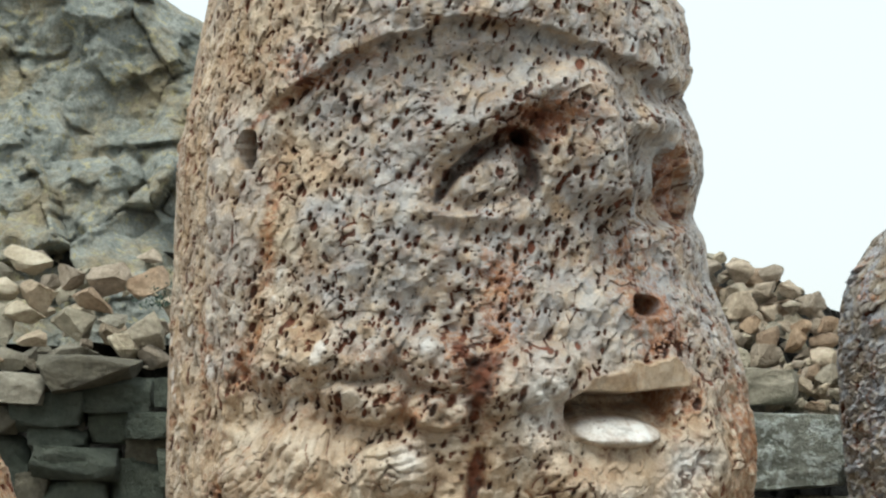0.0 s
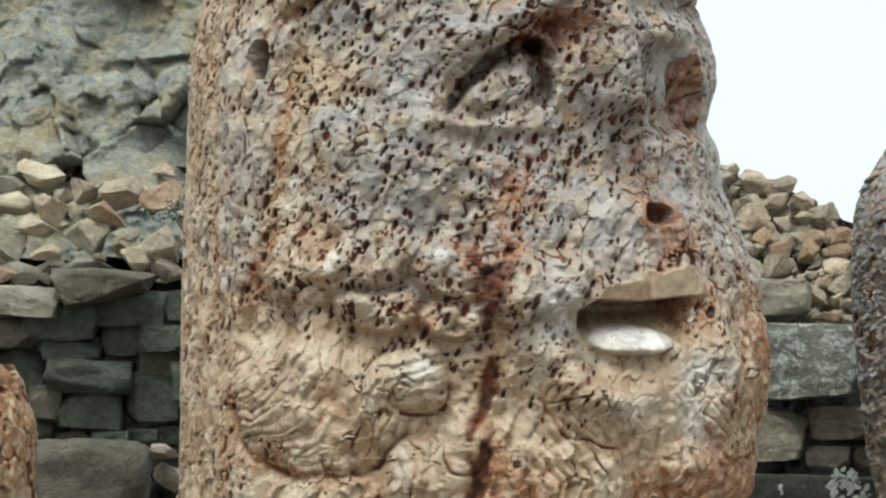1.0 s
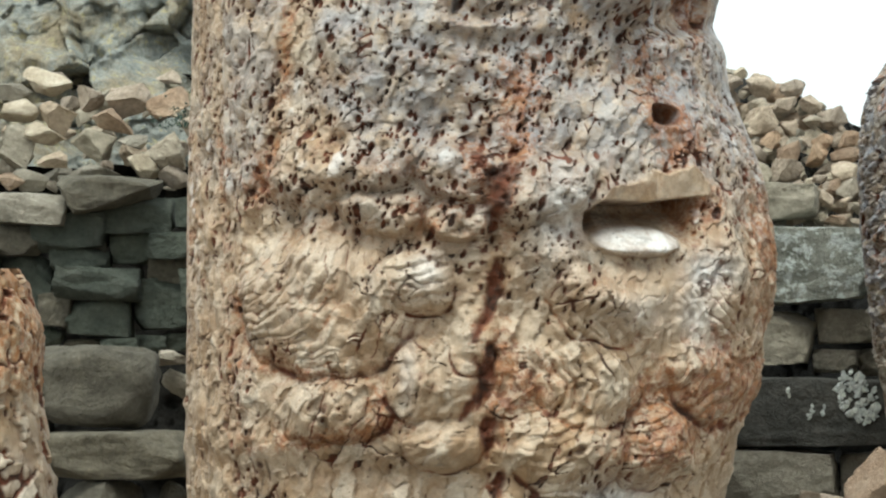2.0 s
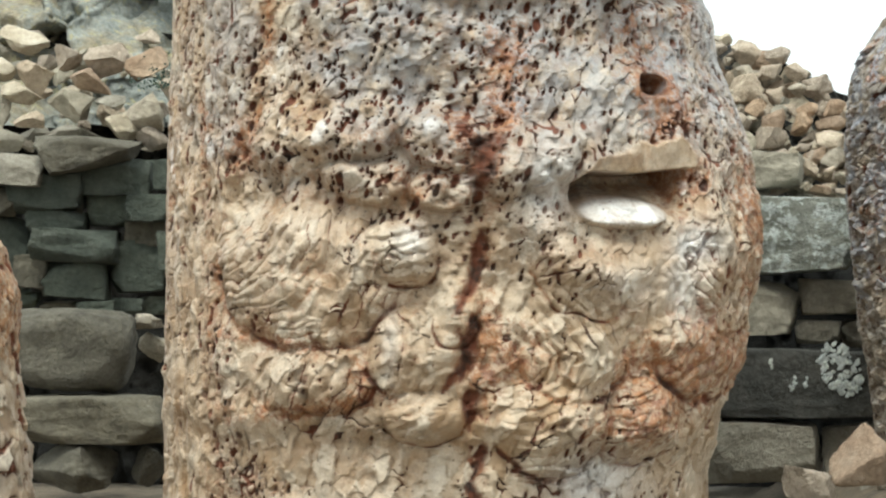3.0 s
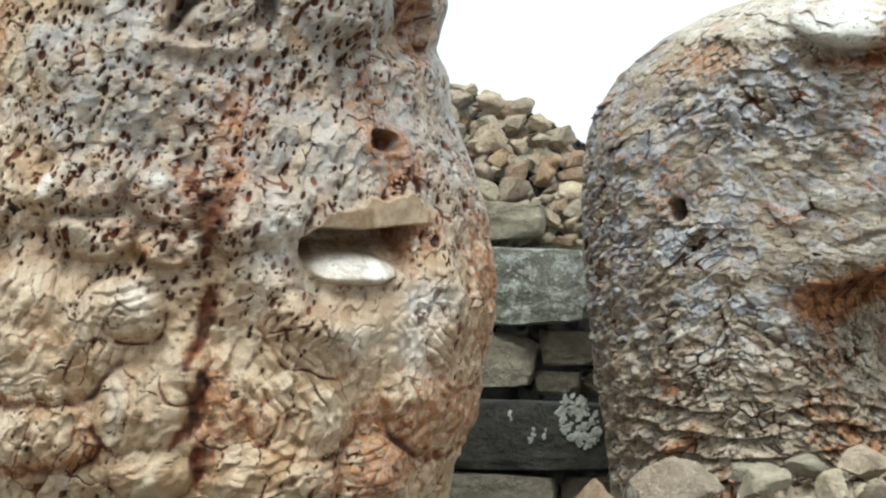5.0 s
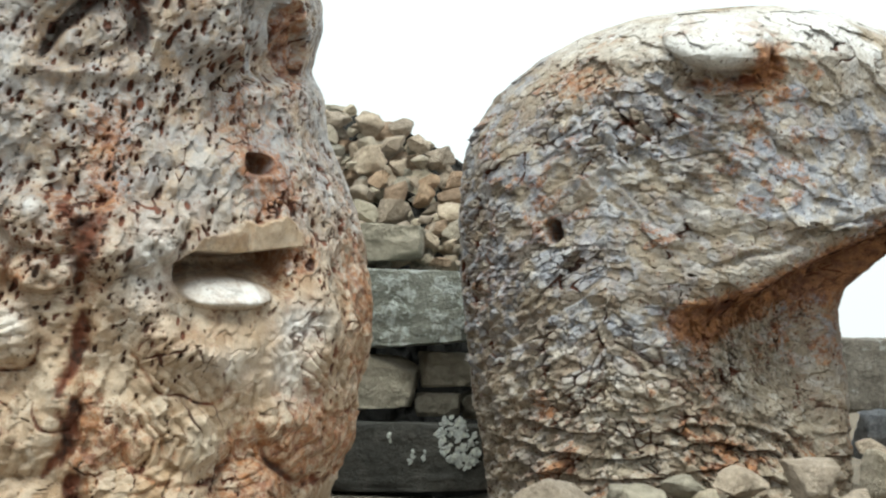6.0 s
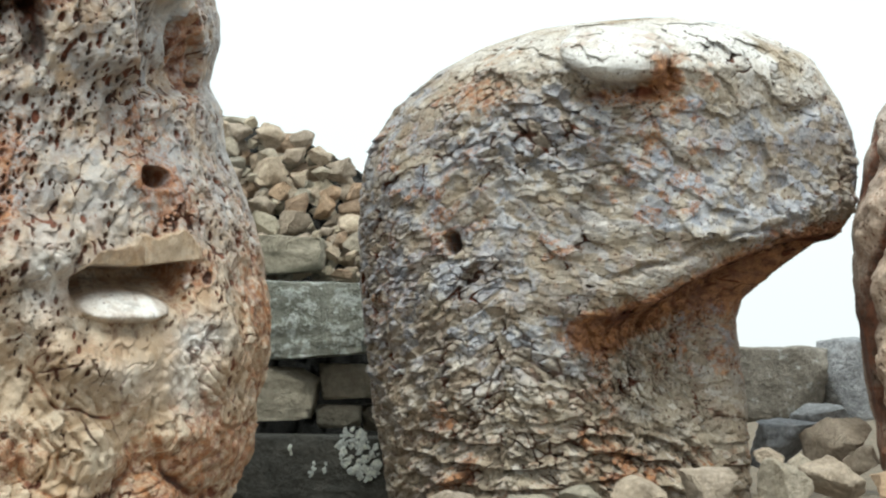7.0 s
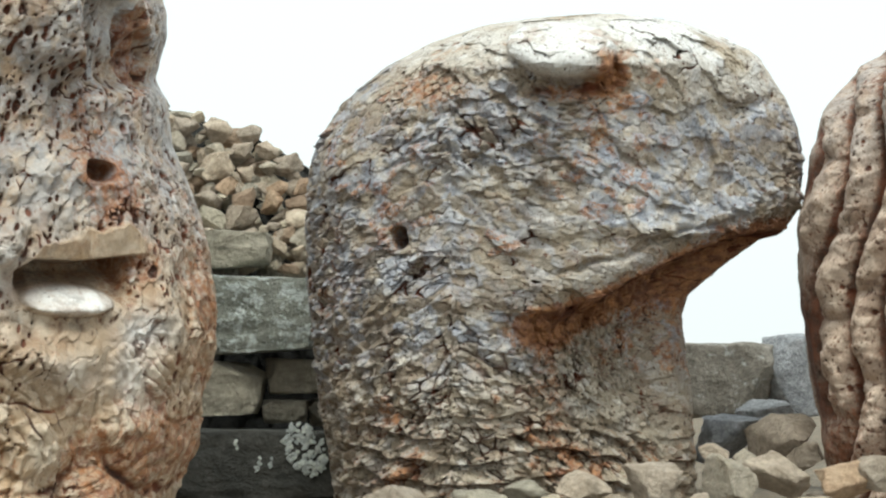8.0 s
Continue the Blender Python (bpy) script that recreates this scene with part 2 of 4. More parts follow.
# ---- mesh helpers ----
def mesh_from(name, verts, quads, material, maps=None):
    me = bpy.data.meshes.new(name)
    me.vertices.add(len(verts))
    me.vertices.foreach_set("co", np.ascontiguousarray(verts, dtype=np.float32).ravel())
    k = quads.shape[1]
    me.loops.add(quads.size)
    me.loops.foreach_set("vertex_index", np.ascontiguousarray(quads, dtype=np.int32).ravel())
    me.polygons.add(len(quads))
    me.polygons.foreach_set("loop_start", np.arange(0, quads.size, k, dtype=np.int32))
    me.polygons.foreach_set("use_smooth", np.ones(len(quads), dtype=bool))
    me.update(calc_edges=True)
    for key, values in (maps or {}).items():
        me.attributes.new(key, "FLOAT", "POINT").data.foreach_set("value", np.ascontiguousarray(values, dtype=np.float32))
    me.materials.append(material)
    me.validate()
    return me


def profile(pairs, v, blur):
    """An outline through pairs of (height on the drawing, place across), eased over blur."""
    a, b = zip(*pairs)
    return sum(np.interp(v + k * blur, a, b) for k in (-1, -0.5, 0, 0.5, 1)) / 5


def carving(name, material, row, dist, left, right, v_rows, half_depth, relief, front=620, back=90, blur=12, square=0.8, taper=None):
    """A statue as one closed skin: its outlines left and right, as drawn from the station row at distance dist, swept round and carved by relief(u, v, p, facing).
    Local x across, y away, z up from the axis. relief gives the carving's depth in metres and maps for the material."""
    v = np.asarray(v_rows, float)
    lo, hi = profile(left, v, blur), profile(right, v, blur)
    a = np.concatenate([np.linspace(0, np.pi, front, endpoint=False), np.linspace(np.pi, 2 * np.pi, back, endpoint=False)])
    ca, sa = np.cos(a), np.sin(a)
    cx, cy = np.sign(ca) * np.abs(ca) ** square, np.sign(sa) * np.abs(sa) ** square
    mid, half = (lo + hi) / 2, np.maximum((hi - lo) / 2, 1)
    u = mid[:, None] + half[:, None] * cx
    vv = np.repeat(v[:, None], len(a), 1)
    close = np.sqrt(np.clip(half / half.max(), 0, 1))[:, None]
    thick = half_depth * (np.ones_like(u) if taper is None else taper(u, vv)) * np.minimum(1, close * 1.15)
    u, vv, y = u.ravel(), vv.ravel(), (-cy * thick).ravel()
    level = spread(row, 784, 441, dist)[1]

    def placed(u, vv, y):
        side, rise = spread(row, u, vv, dist + np.minimum(y, 0))
        return np.stack([side, y, rise - level], 1)

    facing = np.clip(np.repeat(sa[None], len(v), 0), 0, 1).ravel()
    d, maps = relief(u, vv, placed(u, vv, y), facing)
    p = placed(u + np.repeat(ca[None], len(v), 0).ravel() * d * 0.6 * LENS / dist, vv, y - np.repeat(sa[None], len(v), 0).ravel() * d)
    n, r = len(a), len(v)
    i = np.arange(r - 1)[:, None] * n
    j = np.arange(n)[None]
    k = (j + 1) % n
    quads = np.stack([i + j, i + k, i + n + k, i + n + j], 2).reshape(-1, 4)
    caps = []
    for at in (0, r - 1):       # close the top and the foot
        p = np.vstack([p, p[at * n:(at + 1) * n].mean(0)])
        c = len(p) - 1
        jj = np.arange(0, n, 2)
        b0, b1, b2 = at * n + jj, at * n + (jj + 1) % n, at * n + (jj + 2) % n
        caps.append(np.stack([np.full_like(jj, c), b2, b1, b0][::(-1 if at else 1)], 1))
        maps = {key: np.append(val, val[at * n]) for key, val in maps.items()}
    ob = new(name, mesh_from(name, p, np.vstack([quads] + caps), material, maps))
    ob.matrix_world = Matrix.Translation(sight(row, 784, 441, dist)) @ Matrix.Rotation(radians(row[4]), 4, "Z")
    return ob


def fissures(p, freq, seed, low, high, shake=0.6):
    """Broken ground of chips: how deep in a gap between chips each point lies (0 to 1), and its chip's own number. Gaps open and close along their way."""
    f1, f2, own = cells(p * freq + shake * np.stack([fbm(p * 16 + 5 * k, 3, seed + 5 + k) for k in range(3)], 1), seed)
    w = low + (high - low) * (0.5 + 0.9 * fbm(p * 14, 4, seed + 9)).clip(0, 1)
    return step(1.0, 0.35, (f2 - f1) / np.maximum(w, 1e-3)) * (w > 0.01), own, f2 - f1


def flakes(p, freq, seed, low, high, shake=0.35):
    """Angular flakes: the gap between them (0 to 1), each one's own number, and the height of its tilted face (about -0.5 to 0.5)."""
    q = p * freq + shake * np.stack([fbm(p * 18 + 5 * k, 3, seed + 5 + k) for k in range(3)], 1)
    f1, f2, own, off = cells(q, seed, True)
    a, b = own * 44.0, own * 97.0
    tip = off[:, 0] * np.cos(a) + off[:, 2] * np.sin(a) + 0.5 * off[:, 1] * np.sin(b)
    w = low + (high - low) * (0.5 + 0.9 * fbm(p * 14, 3, seed + 9)).clip(0, 1)
    return step(1.0, 0.3, (f2 - f1) / np.maximum(w, 1e-3)) * (w > 0.01), own, tip


def pocks(p, freq, seed, share):
    """Scattered pits of many sizes: 1 inside."""
    f1, f2, own = cells(p * freq + 0.35 * np.stack([fbm(p * 22 + 3 * k, 2, seed + 4 + k) for k in range(3)], 1), seed)
    r = 0.55 * np.clip((own - 1 + share) / share, 0, 1)
    return step(1.0, 0.55, f1 / np.maximum(r, 1e-3)) * (r > 0.06)


def blob(u, v, u0, v0, su, sv, turn=0.0):
    """1 in the middle of an ellipse, falling softly to 0; turn in degrees, clockwise on the drawing."""
    c, s = math.cos(radians(turn)), math.sin(radians(turn))
    x, y = u - u0, v - v0
    return np.exp(-((x * c + y * s) / su) ** 2 - ((y * c - x * s) / sv) ** 2)


def dome(u, v, u0, v0, su, sv, turn=0.0, lip=0.25):
    """Like blob, but a round boss with a plain rim."""
    c, s = math.cos(radians(turn)), math.sin(radians(turn))
    x, y = u - u0, v - v0
    q = ((x * c + y * s) / su) ** 2 + ((y * c - x * s) / sv) ** 2
    return np.sqrt(np.clip(1 - q, 0, 1)) * step(1.0, 1 - lip, q)


def pocket(u, v, u0, v0, su, sv, turn=0.0, rim=0.3):
    """A hole with steep sides."""
    c, s = math.cos(radians(turn)), math.sin(radians(turn))
    x, y = u - u0, v - v0
    q = (np.abs(x * c + y * s) / su) ** 3 + (np.abs(y * c - x * s) / sv) ** 3
    return step(1 + rim, 1 - rim, q)


# ---- the bearded head ----
def head_relief(u, v, p, facing):
    d = np.zeros(len(u))
    lean = p.copy()
    lean[:, 0] -= 0.22 * p[:, 2]
    wild = fbm(p * 7, 4, 40)
    rag = 9 * value_noise(p * 16, 6) + 5 * value_noise(p * 40, 7)
    ur, vr = u + rag, v + rag[::-1] * 0.8
    # cap band over the brow, its edge broken
    band = 40 + ((u - 850) / 365) ** 2 * 145 + rag
    over = step(6, -10, v - band)
    d += 0.040 * over * step(430, 520, u)
    d -= 0.022 * np.exp(-((v - band - 14) / 13) ** 2) * step(450, 520, u)
    # temple lappet and the peg hole
    seam = 494 - 0.14 * (v - 200) + rag
    lappet = step(8, -8, u - seam) * step(180, 215, v) * step(720, 640, v) * step(360, 380, u)
    d += 0.018 * lappet
    d -= 0.30 * pocket(u, v, 441, 266, 16, 34, 6, 0.2)
    # brow ridge, eye with its deep upper lid, nose broken off under the bridge
    d += 0.060 * blob(u, v, 890, 190, 150, 34, -22) - 0.02 * blob(u, v, 880, 110, 150, 30, -8)
    lid = np.interp(u, (765, 790, 820, 860, 900, 935, 965), (342, 306, 272, 240, 222, 226, 250)) + 0.4 * rag
    low = v - lid
    wide = np.interp(u, (765, 830, 900, 960), (26, 34, 26, 22))
    slot = step(0, 7, low) * step(wide + 10, wide - 4, low) * step(760, 776, u) * step(972, 948, u)
    corner = pocket(ur, v, 934, 292, 20, 58, -6, 0.5)
    d -= 0.075 * slot + 0.060 * corner
    d -= 0.030 * pocket(u, v, 858, 306, 96, 54, -24, 0.4)
    d += 0.050 * dome(u, v, 862, 318, 78, 46, -18, 0.6)
    d += 0.022 * blob(ur, vr, 850, 380, 120, 13, 3) - 0.014 * blob(u, v, 850, 410, 120, 16, 3)
    socket = np.maximum(blob(ur, vr, 955, 222, 60, 34, -24), 0)
    d -= 0.045 * socket
    ridge = 1066 + (v - 220) * 0.20
    nose = np.clip(1 - np.where(u < ridge, (ridge - u) / 105, (u - ridge) / 40), 0, 1) ** 1.15 * step(60, 200, v) * step(395, 345, v + rag)
    d += 0.130 * nose
    d -= 0.045 * blob(ur, vr, 1118, 452, 60, 66)
    d += 0.055 * blob(u, v, 1110, 540, 76, 40, 10)
    nostril = pocket(u, v, 1137, 541, 25, 18, 14, 0.3)
    d -= 0.150 * nostril
    d -= 0.085 * pocket(ur, vr, 1152, 322, 46, 74, -6, 0.95)
    d -= 0.060 * pocket(ur, vr, 1200, 335, 16, 66, -4, 0.4)
    d += 0.045 * blob(u, v, 1150, 215, 70, 26, 8)
    # cheek, then the moustache in heavy tufts
    d += 0.028 * blob(u, v, 700, 440, 180, 130) - 0.03 * blob(u, v, 990, 430, 60, 110)
    d += 0.032 * blob(u, v, 700, 650, 260, 76, -4)
    lumps = np.zeros(len(u))
    for a, b, su, sv, turn, amp in ((520, 640, 90, 80, 20, 0.04), (630, 620, 100, 62, -20, 0.045), (650, 712, 90, 48, 0, 0.04), (775, 640, 92, 60, 24, 0.055), (780, 722, 70, 44, -10, 0.045), (885, 672, 84, 68, -28, 0.065), (960, 668, 62, 80, 20, 0.080)):
        lumps = np.maximum(lumps, 1.7 * amp * dome(u + 1.2 * rag, v + 1.2 * rag[::-1], a, b, su, sv, turn, 0.6))
    d += lumps - 0.03 * blob(u, v, 800, 585, 60, 24, 30)
    tuft = np.sin((u * 0.60 + v * 0.80 + 46 * wild) / 13.0)
    d += 0.006 * tuft * step(580, 640, v) * step(780, 720, v) * step(420, 520, u) * step(1000, 950, u)
    # upper lip broken into two bare facets, the open mouth, the pale lower lip, the bare chin
    lip_top = np.interp(u, (1004, 1040, 1110, 1128, 1180, 1215), (700, 668, 650, 640, 622, 668)) + 1.2 * rag
    lip_foot = np.interp(u, (1000, 1030, 1110, 1205), (712, 694, 697, 686))
    span = step(1000, 1014, u) * step(1222, 1204, u)
    facet = step(-4, 4, v - lip_top) * step(4, -4, v - lip_foot) * span
    d += 0.045 * step(-110, 10, v - lip_top) * step(960, 1030, u) * step(1250, 1150, u) * step(4, -4, v - lip_foot)
    d -= 0.022 * facet * ((v - lip_top) / 46).clip(0, 1.2) - 0.020 * facet * step(1122, 1128, u)
    cavity = step(-3, 5, v - lip_foot) * step(1200, 1180, u + 0.4 * rag) * step(994, 1008, u) * step(790, 770, v)
    d -= 0.085 * cavity * step(800, 720, v) + 0.085 * cavity * step(50, 14, v - lip_foot)
    lip = dome(u, v, 1086, 764, 84, 32, 2, 0.35)
    d += 0.055 * lip
    chin = pocket(u, v, 1105, 828, 70, 52, 4, 0.5)
    d += 0.030 * blob(u, v, 1100, 862, 80, 46) - 0.012 * blob(u, v, 1092, 802, 80, 12)
    d += 0.085 * blob(u, v, 955, 790, 44, 96, -18) + 0.050 * blob(u, v, 1040, 872, 66, 34, 30) + 0.050 * blob(u, v, 1236, 780, 36, 96)
    # beard: heavy locks, each combed into strands of its own
    beard = step(1190, 1120, v - 0.06 * (u - 700) + rag) * step(700, 800, v) * step(330, 480, u + 0.4 * (v - 900))
    d += 0.045 * beard
    locks = ((709, 832, 66, 64, 0, 0.062, 70), (540, 880, 150, 122, 15, 0.055, 40), (566, 1062, 92, 62, -6, 0.052, 20), (728, 1016, 80, 76, 0, 0.050, 4), (751, 1130, 66, 54, 0, 0.062, 50), (968, 1142, 92, 92, -20, 0.075, 62),
             (1000, 990, 92, 108, -8, 0.052, -14), (1112, 1135, 62, 74, 5, 0.072, 76), (1215, 962, 80, 128, 4, 0.046, 4), (1010, 890, 84, 50, 24, 0.030, 30), (800, 940, 42, 62, 0, 0.030, 0), (1250, 880, 44, 90, 0, 0.035, 6))
    lock = np.zeros(len(u))
    valley = np.zeros(len(u))
    shiver = value_noise(p * 30, 31)
    seamed = np.zeros(len(u))
    for k, (a, b, su, sv, turn, amp, comb) in enumerate(locks):
        x, y = u + 1.1 * rag - a, v + 1.1 * rag[::-1] - b
        c, s = math.cos(radians(turn)), math.sin(radians(turn))
        q = np.sqrt(((x * c + y * s) / (su * 1.08)) ** 2 + ((y * c - x * s) / (sv * 1.08)) ** 2)
        boss = np.clip(1 - q * q, 0, 1) ** 0.75
        way = radians(comb)
        run = (u - a) * math.cos(way) + (v - b) * math.sin(way)
        along = (v - b) * math.cos(way) - (u - a) * math.sin(way)
        run = run + 0.0042 * along ** 2 + 30 * wild + 7 * shiver
        strand = np.abs(np.sin(run / 21.0 * np.pi + k)) ** 0.6 - 0.7 + 0.35 * value_noise(np.stack([run / 6, along / 60, np.full(len(u), 3.0 * k)], 1), 70 + k)
        tall = 1.15 * amp * boss + 0.013 * strand * np.sqrt(boss) * step(-0.5, 0.1, fbm(p * 9, 2, 90 + k))
        top = tall > lock
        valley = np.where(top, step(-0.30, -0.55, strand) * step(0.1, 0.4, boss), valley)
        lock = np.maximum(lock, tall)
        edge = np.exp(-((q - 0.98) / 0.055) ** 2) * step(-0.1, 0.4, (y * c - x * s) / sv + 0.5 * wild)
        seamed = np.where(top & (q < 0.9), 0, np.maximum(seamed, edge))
    d += lock - 0.012 * seamed
    # the long crack, a chain of rotten pits
    line = 836 - 0.02 * (v - 700) + 1.8 * rag + 18 * value_noise(p * 5, 33)
    crack = np.exp(-((u - line) / 20) ** 2) * step(560, 640, v) * step(-0.6, -0.1, fbm(p * 14, 3, 34))
    branch = np.exp(-((u - 846 - 0.55 * (700 - v) + 1.5 * rag) / 22) ** 2) * step(560, 600, v) * step(720, 690, v)
    branch = np.maximum(branch, np.exp(-((u - 846 + 0.55 * (700 - v) + 1.5 * rag) / 22) ** 2) * step(560, 600, v) * step(720, 690, v))
    rot = step(-0.12, 0.12, fbm(lean * (34, 34, 18), 3, 37))
    crack = crack * (0.22 + 0.78 * rot)
    d -= 0.022 * crack
    side = step(480, 390, u + 30 * wild)
    d += side * 0.010 * value_noise(p * (60, 60, 8), 14)
    # bare plates bounded by chains of pits and hair cracks
    lower = step(720, 960, v + 160 * wild)
    gap, chip, room = fissures(lean, (15, 15, 9.5), 3, -0.14, 0.085)
    gap2, chip2, tip2 = flakes(lean, (31, 31, 19), 23, -0.50, 0.13, 0.45)
    where = fbm(p * 4, 3, 61)
    dense = np.clip(0.66 + 1.3 * where + 0.8 * blob(u, v, 880, 490, 100, 130) + 0.5 * blob(u, v, 760, 650, 220, 90) + 0.4 * over + 0.5 * blob(u, v, 1000, 170, 160, 70) + 0.5 * blob(u, v, 1000, 320, 90, 120) - 0.62 * lower - 0.3 * blob(u, v, 660, 470, 90, 90) + 0.4 * blob(u, v, 890, 880, 80, 180) + 0.5 * blob(u, v, 930, 740, 90, 120) + 0.6 * blob(u, v, 1270, 660, 60, 150) + 0.4 * blob(u, v, 1200, 930, 70, 80) + 0.8 * np.exp(-((np.hypot(u - 709, v - 832) - 70) / 20) ** 2) * step(890, 830, v), 0.08, 1)
    margin = step(0.55, 0.15, room + 0.25 * fbm(p * 18, 4, 62)) * step(0.15, 0.6, dense)
    pock = pocks(lean, (44, 44, 24), 8, 0.62) * np.maximum(margin, 0.9 * (dense > 0.85))
    pock2 = pocks(lean, (70, 70, 38), 28, 0.75) * np.maximum(step(0.1, 0.4, margin), 1.0 * (dense > 0.58))
    pock3 = pocks(p, (105, 105, 80), 38, 0.45) * step(0.3, 0.8, dense)
    streak = pocks(p, (64, 64, 16), 18, 0.42) * side
    pit = np.maximum.reduce([0.95 * gap * np.maximum(step(0.1, 0.5, dense + 0.25), 0.75 * lower), 0.8 * gap2 * (1 - 0.5 * lower), pock, 0.95 * pock2, 0.75 * pock3, 0.85 * streak, 0.85 * crack, 0.75 * branch * step(-0.1, 0.3, fbm(p * 30, 3, 35))])
    # darker along strand grooves and the lower edges of locks, broken by noise
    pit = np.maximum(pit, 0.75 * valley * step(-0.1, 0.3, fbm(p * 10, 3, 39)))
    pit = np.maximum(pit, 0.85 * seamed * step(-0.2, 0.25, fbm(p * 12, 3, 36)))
    # rusty blotches, and shade painted into peg hole, lid slot and eye corner
    rot_and_shade = 2.0 * pocket(u, v, 441, 266, 14, 32, 6, 0.2) + 0.8 * blob(u, v, 950, 215, 66, 34, -20) + 0.7 * blob(u, v, 1196, 335, 15, 70) + 0.55 * slot + 0.6 * corner
    pit = np.maximum(pit, rot_and_shade * step(-0.35, 0.1, fbm(p * 30, 4, 78)))
    keep = 1 - np.maximum.reduce([facet, 0.9 * cavity, lip, 0.5 * chin])
    fine = np.clip(keep, 0, 1)
    d -= fine * (0.010 * gap + 0.005 * gap2 + 0.015 * pock + 0.012 * pock2 + 0.006 * pock3 + 0.010 * streak + 0.004 * margin)
    tache = step(540, 600, v) * step(800, 730, v)
    d += fine * (0.010 * (chip - 0.5) + 0.005 * (chip2 - 0.5) + 0.012 * tip2 + (0.014 + 0.020 * tache + 0.014 * beard) * fbm(p * 15, 3, 75)) + 0.020 * fbm(p * 6, 3, 2) + 0.005 * fbm(p * 34, 3, 4) * fine
    # maps for the stone: grey film, rust, pale bare spots with highlights, dirt with the mouth's painted shade; socket
    # darkened too
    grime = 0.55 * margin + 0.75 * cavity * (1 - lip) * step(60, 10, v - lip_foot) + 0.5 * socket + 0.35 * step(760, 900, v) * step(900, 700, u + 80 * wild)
    film = step(800, 520, v + 160 * wild) * step(480, 640, u + 120 * wild) * 0.95 + 0.35 * step(1000, 600, v) * step(-0.1, 0.3, wild)
    film = np.maximum(film * step(0.9, 0.2, where - 0.2 + 0.3 * (chip < 0.3)), 0.7 * lappet)
    rust = 1.0 * crack + 0.8 * branch + 0.9 * np.exp(-((v - band - 12) / 16) ** 2) * step(780, 520, u) * step(400, 450, u)
    for a, b, su, sv, turn, amp in ((955, 215, 76, 42, -20, 1.6), (1204, 330, 14, 80, 0, 1.9), (890, 460, 60, 60, 0, 0.7), (880, 550, 44, 70, 0, 0.9), (478, 420, 16, 170, 6, 0.85), (440, 650, 22, 60, 20, 1.1),
                                    (1120, 470, 60, 80, 0, 0.8), (1175, 590, 60, 50, 30, 1.1), (1205, 705, 24, 40, 0, 1.2), (560, 1112, 130, 18, -8, 1.0), (636, 1060, 18, 40, 0, 1.2), (1160, 1070, 80, 60, 0, 1.0), (1112, 1140, 56, 70, 0, 0.8),
                                    (850, 1010, 30, 110, 0, 1.0), (905, 1020, 50, 60, 0, 0.8), (1300, 760, 26, 150, 0, 0.9), (1240, 1000, 70, 60, 0, 0.9), (510, 110, 60, 40, 0, 0.7), (500, 995, 130, 14, 8, 0.8), (770, 700, 90, 40, 0, 0.7), (1137, 545, 30, 24, 0, 1.4)):
        rust += amp * blob(u, v, a, b, su, sv, turn)
    rust += 0.45 * tache * step(0.0, 0.3, fbm(p * 10, 3, 64)) + 0.5 * cavity * (1 - lip) * step(1150, 1190, u) + 0.7 * seamed + 0.35 * step(0.15, 0.5, wild) * margin + 0.65 * step(0.3, 0.7, pit) * step(-0.05, 0.25, fbm(p * 8, 3, 68)) * (0.4 + 0.6 * step(500, 640, v))
    rust += 0.9 * step(0.3, 0.7, pit) * blob(u, v, 885, 500, 110, 150) + 0.5 * valley + 0.45 * side * step(-0.1, 0.3, fbm(p * (9, 9, 4), 3, 66)) + 0.35 * beard * step(0.02, 0.35, fbm(p * 9, 3, 67))
    pale = lip * 1.0 + 0.9 * blob(u, v, 1206, 818, 30, 28) + 0.3 * blob(u, v, 1080, 890, 60, 40) + 0.55 * blob(u, v, 960, 690, 50, 60) + 0.5 * blob(u, v, 1180, 890, 30, 60)
    # painted highlights: upper right of the round curl, glints on scattered chips
    pale += 0.6 * blob(u, v, 728, 812, 26, 34) + 0.35 * blob(u, v, 940, 760, 40, 70) + 0.4 * blob(u, v, 690, 1000, 14, 60) + 0.55 * (chip2 > 0.8) * step(-0.2, 0.2, where) * step(250, 520, v) * step(820, 740, v) * (1 - margin)
    pale = np.maximum(pale, 0.75 * step(1150, 1220, v) * blob(u, v, 1040, 1235, 70, 60))
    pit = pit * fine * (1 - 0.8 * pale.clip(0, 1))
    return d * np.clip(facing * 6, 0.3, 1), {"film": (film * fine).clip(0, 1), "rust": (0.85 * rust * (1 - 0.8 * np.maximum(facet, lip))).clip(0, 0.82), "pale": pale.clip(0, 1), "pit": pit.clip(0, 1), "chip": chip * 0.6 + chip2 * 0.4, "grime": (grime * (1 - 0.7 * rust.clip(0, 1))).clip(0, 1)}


HEAD_LEFT = ((-560, 640), (-520, 520), (-400, 440), (-200, 395), (0, 370), (130, 345), (250, 322), (330, 313), (430, 309), (600, 303), (780, 295), (980, 292), (1260, 288), (1500, 270))
HEAD_RIGHT = ((-560, 840), (-520, 960), (-400, 1040), (-200, 1110), (0, 1186), (60, 1206), (140, 1210), (168, 1198), (200, 1222), (270, 1244), (310, 1244), (345, 1234), (385, 1224),
              (420, 1246), (500, 1256), (560, 1282), (620, 1307), (680, 1324), (760, 1330), (830, 1326), (890, 1318), (940, 1298), (1000, 1290), (1100, 1262), (1170, 1248), (1260, 1248), (1500, 1260))
rows_v = np.concatenate([np.linspace(-560, -40, 60, endpoint=False), np.linspace(-40, 1290, 720, endpoint=False), np.linspace(1290, 1500, 20)])
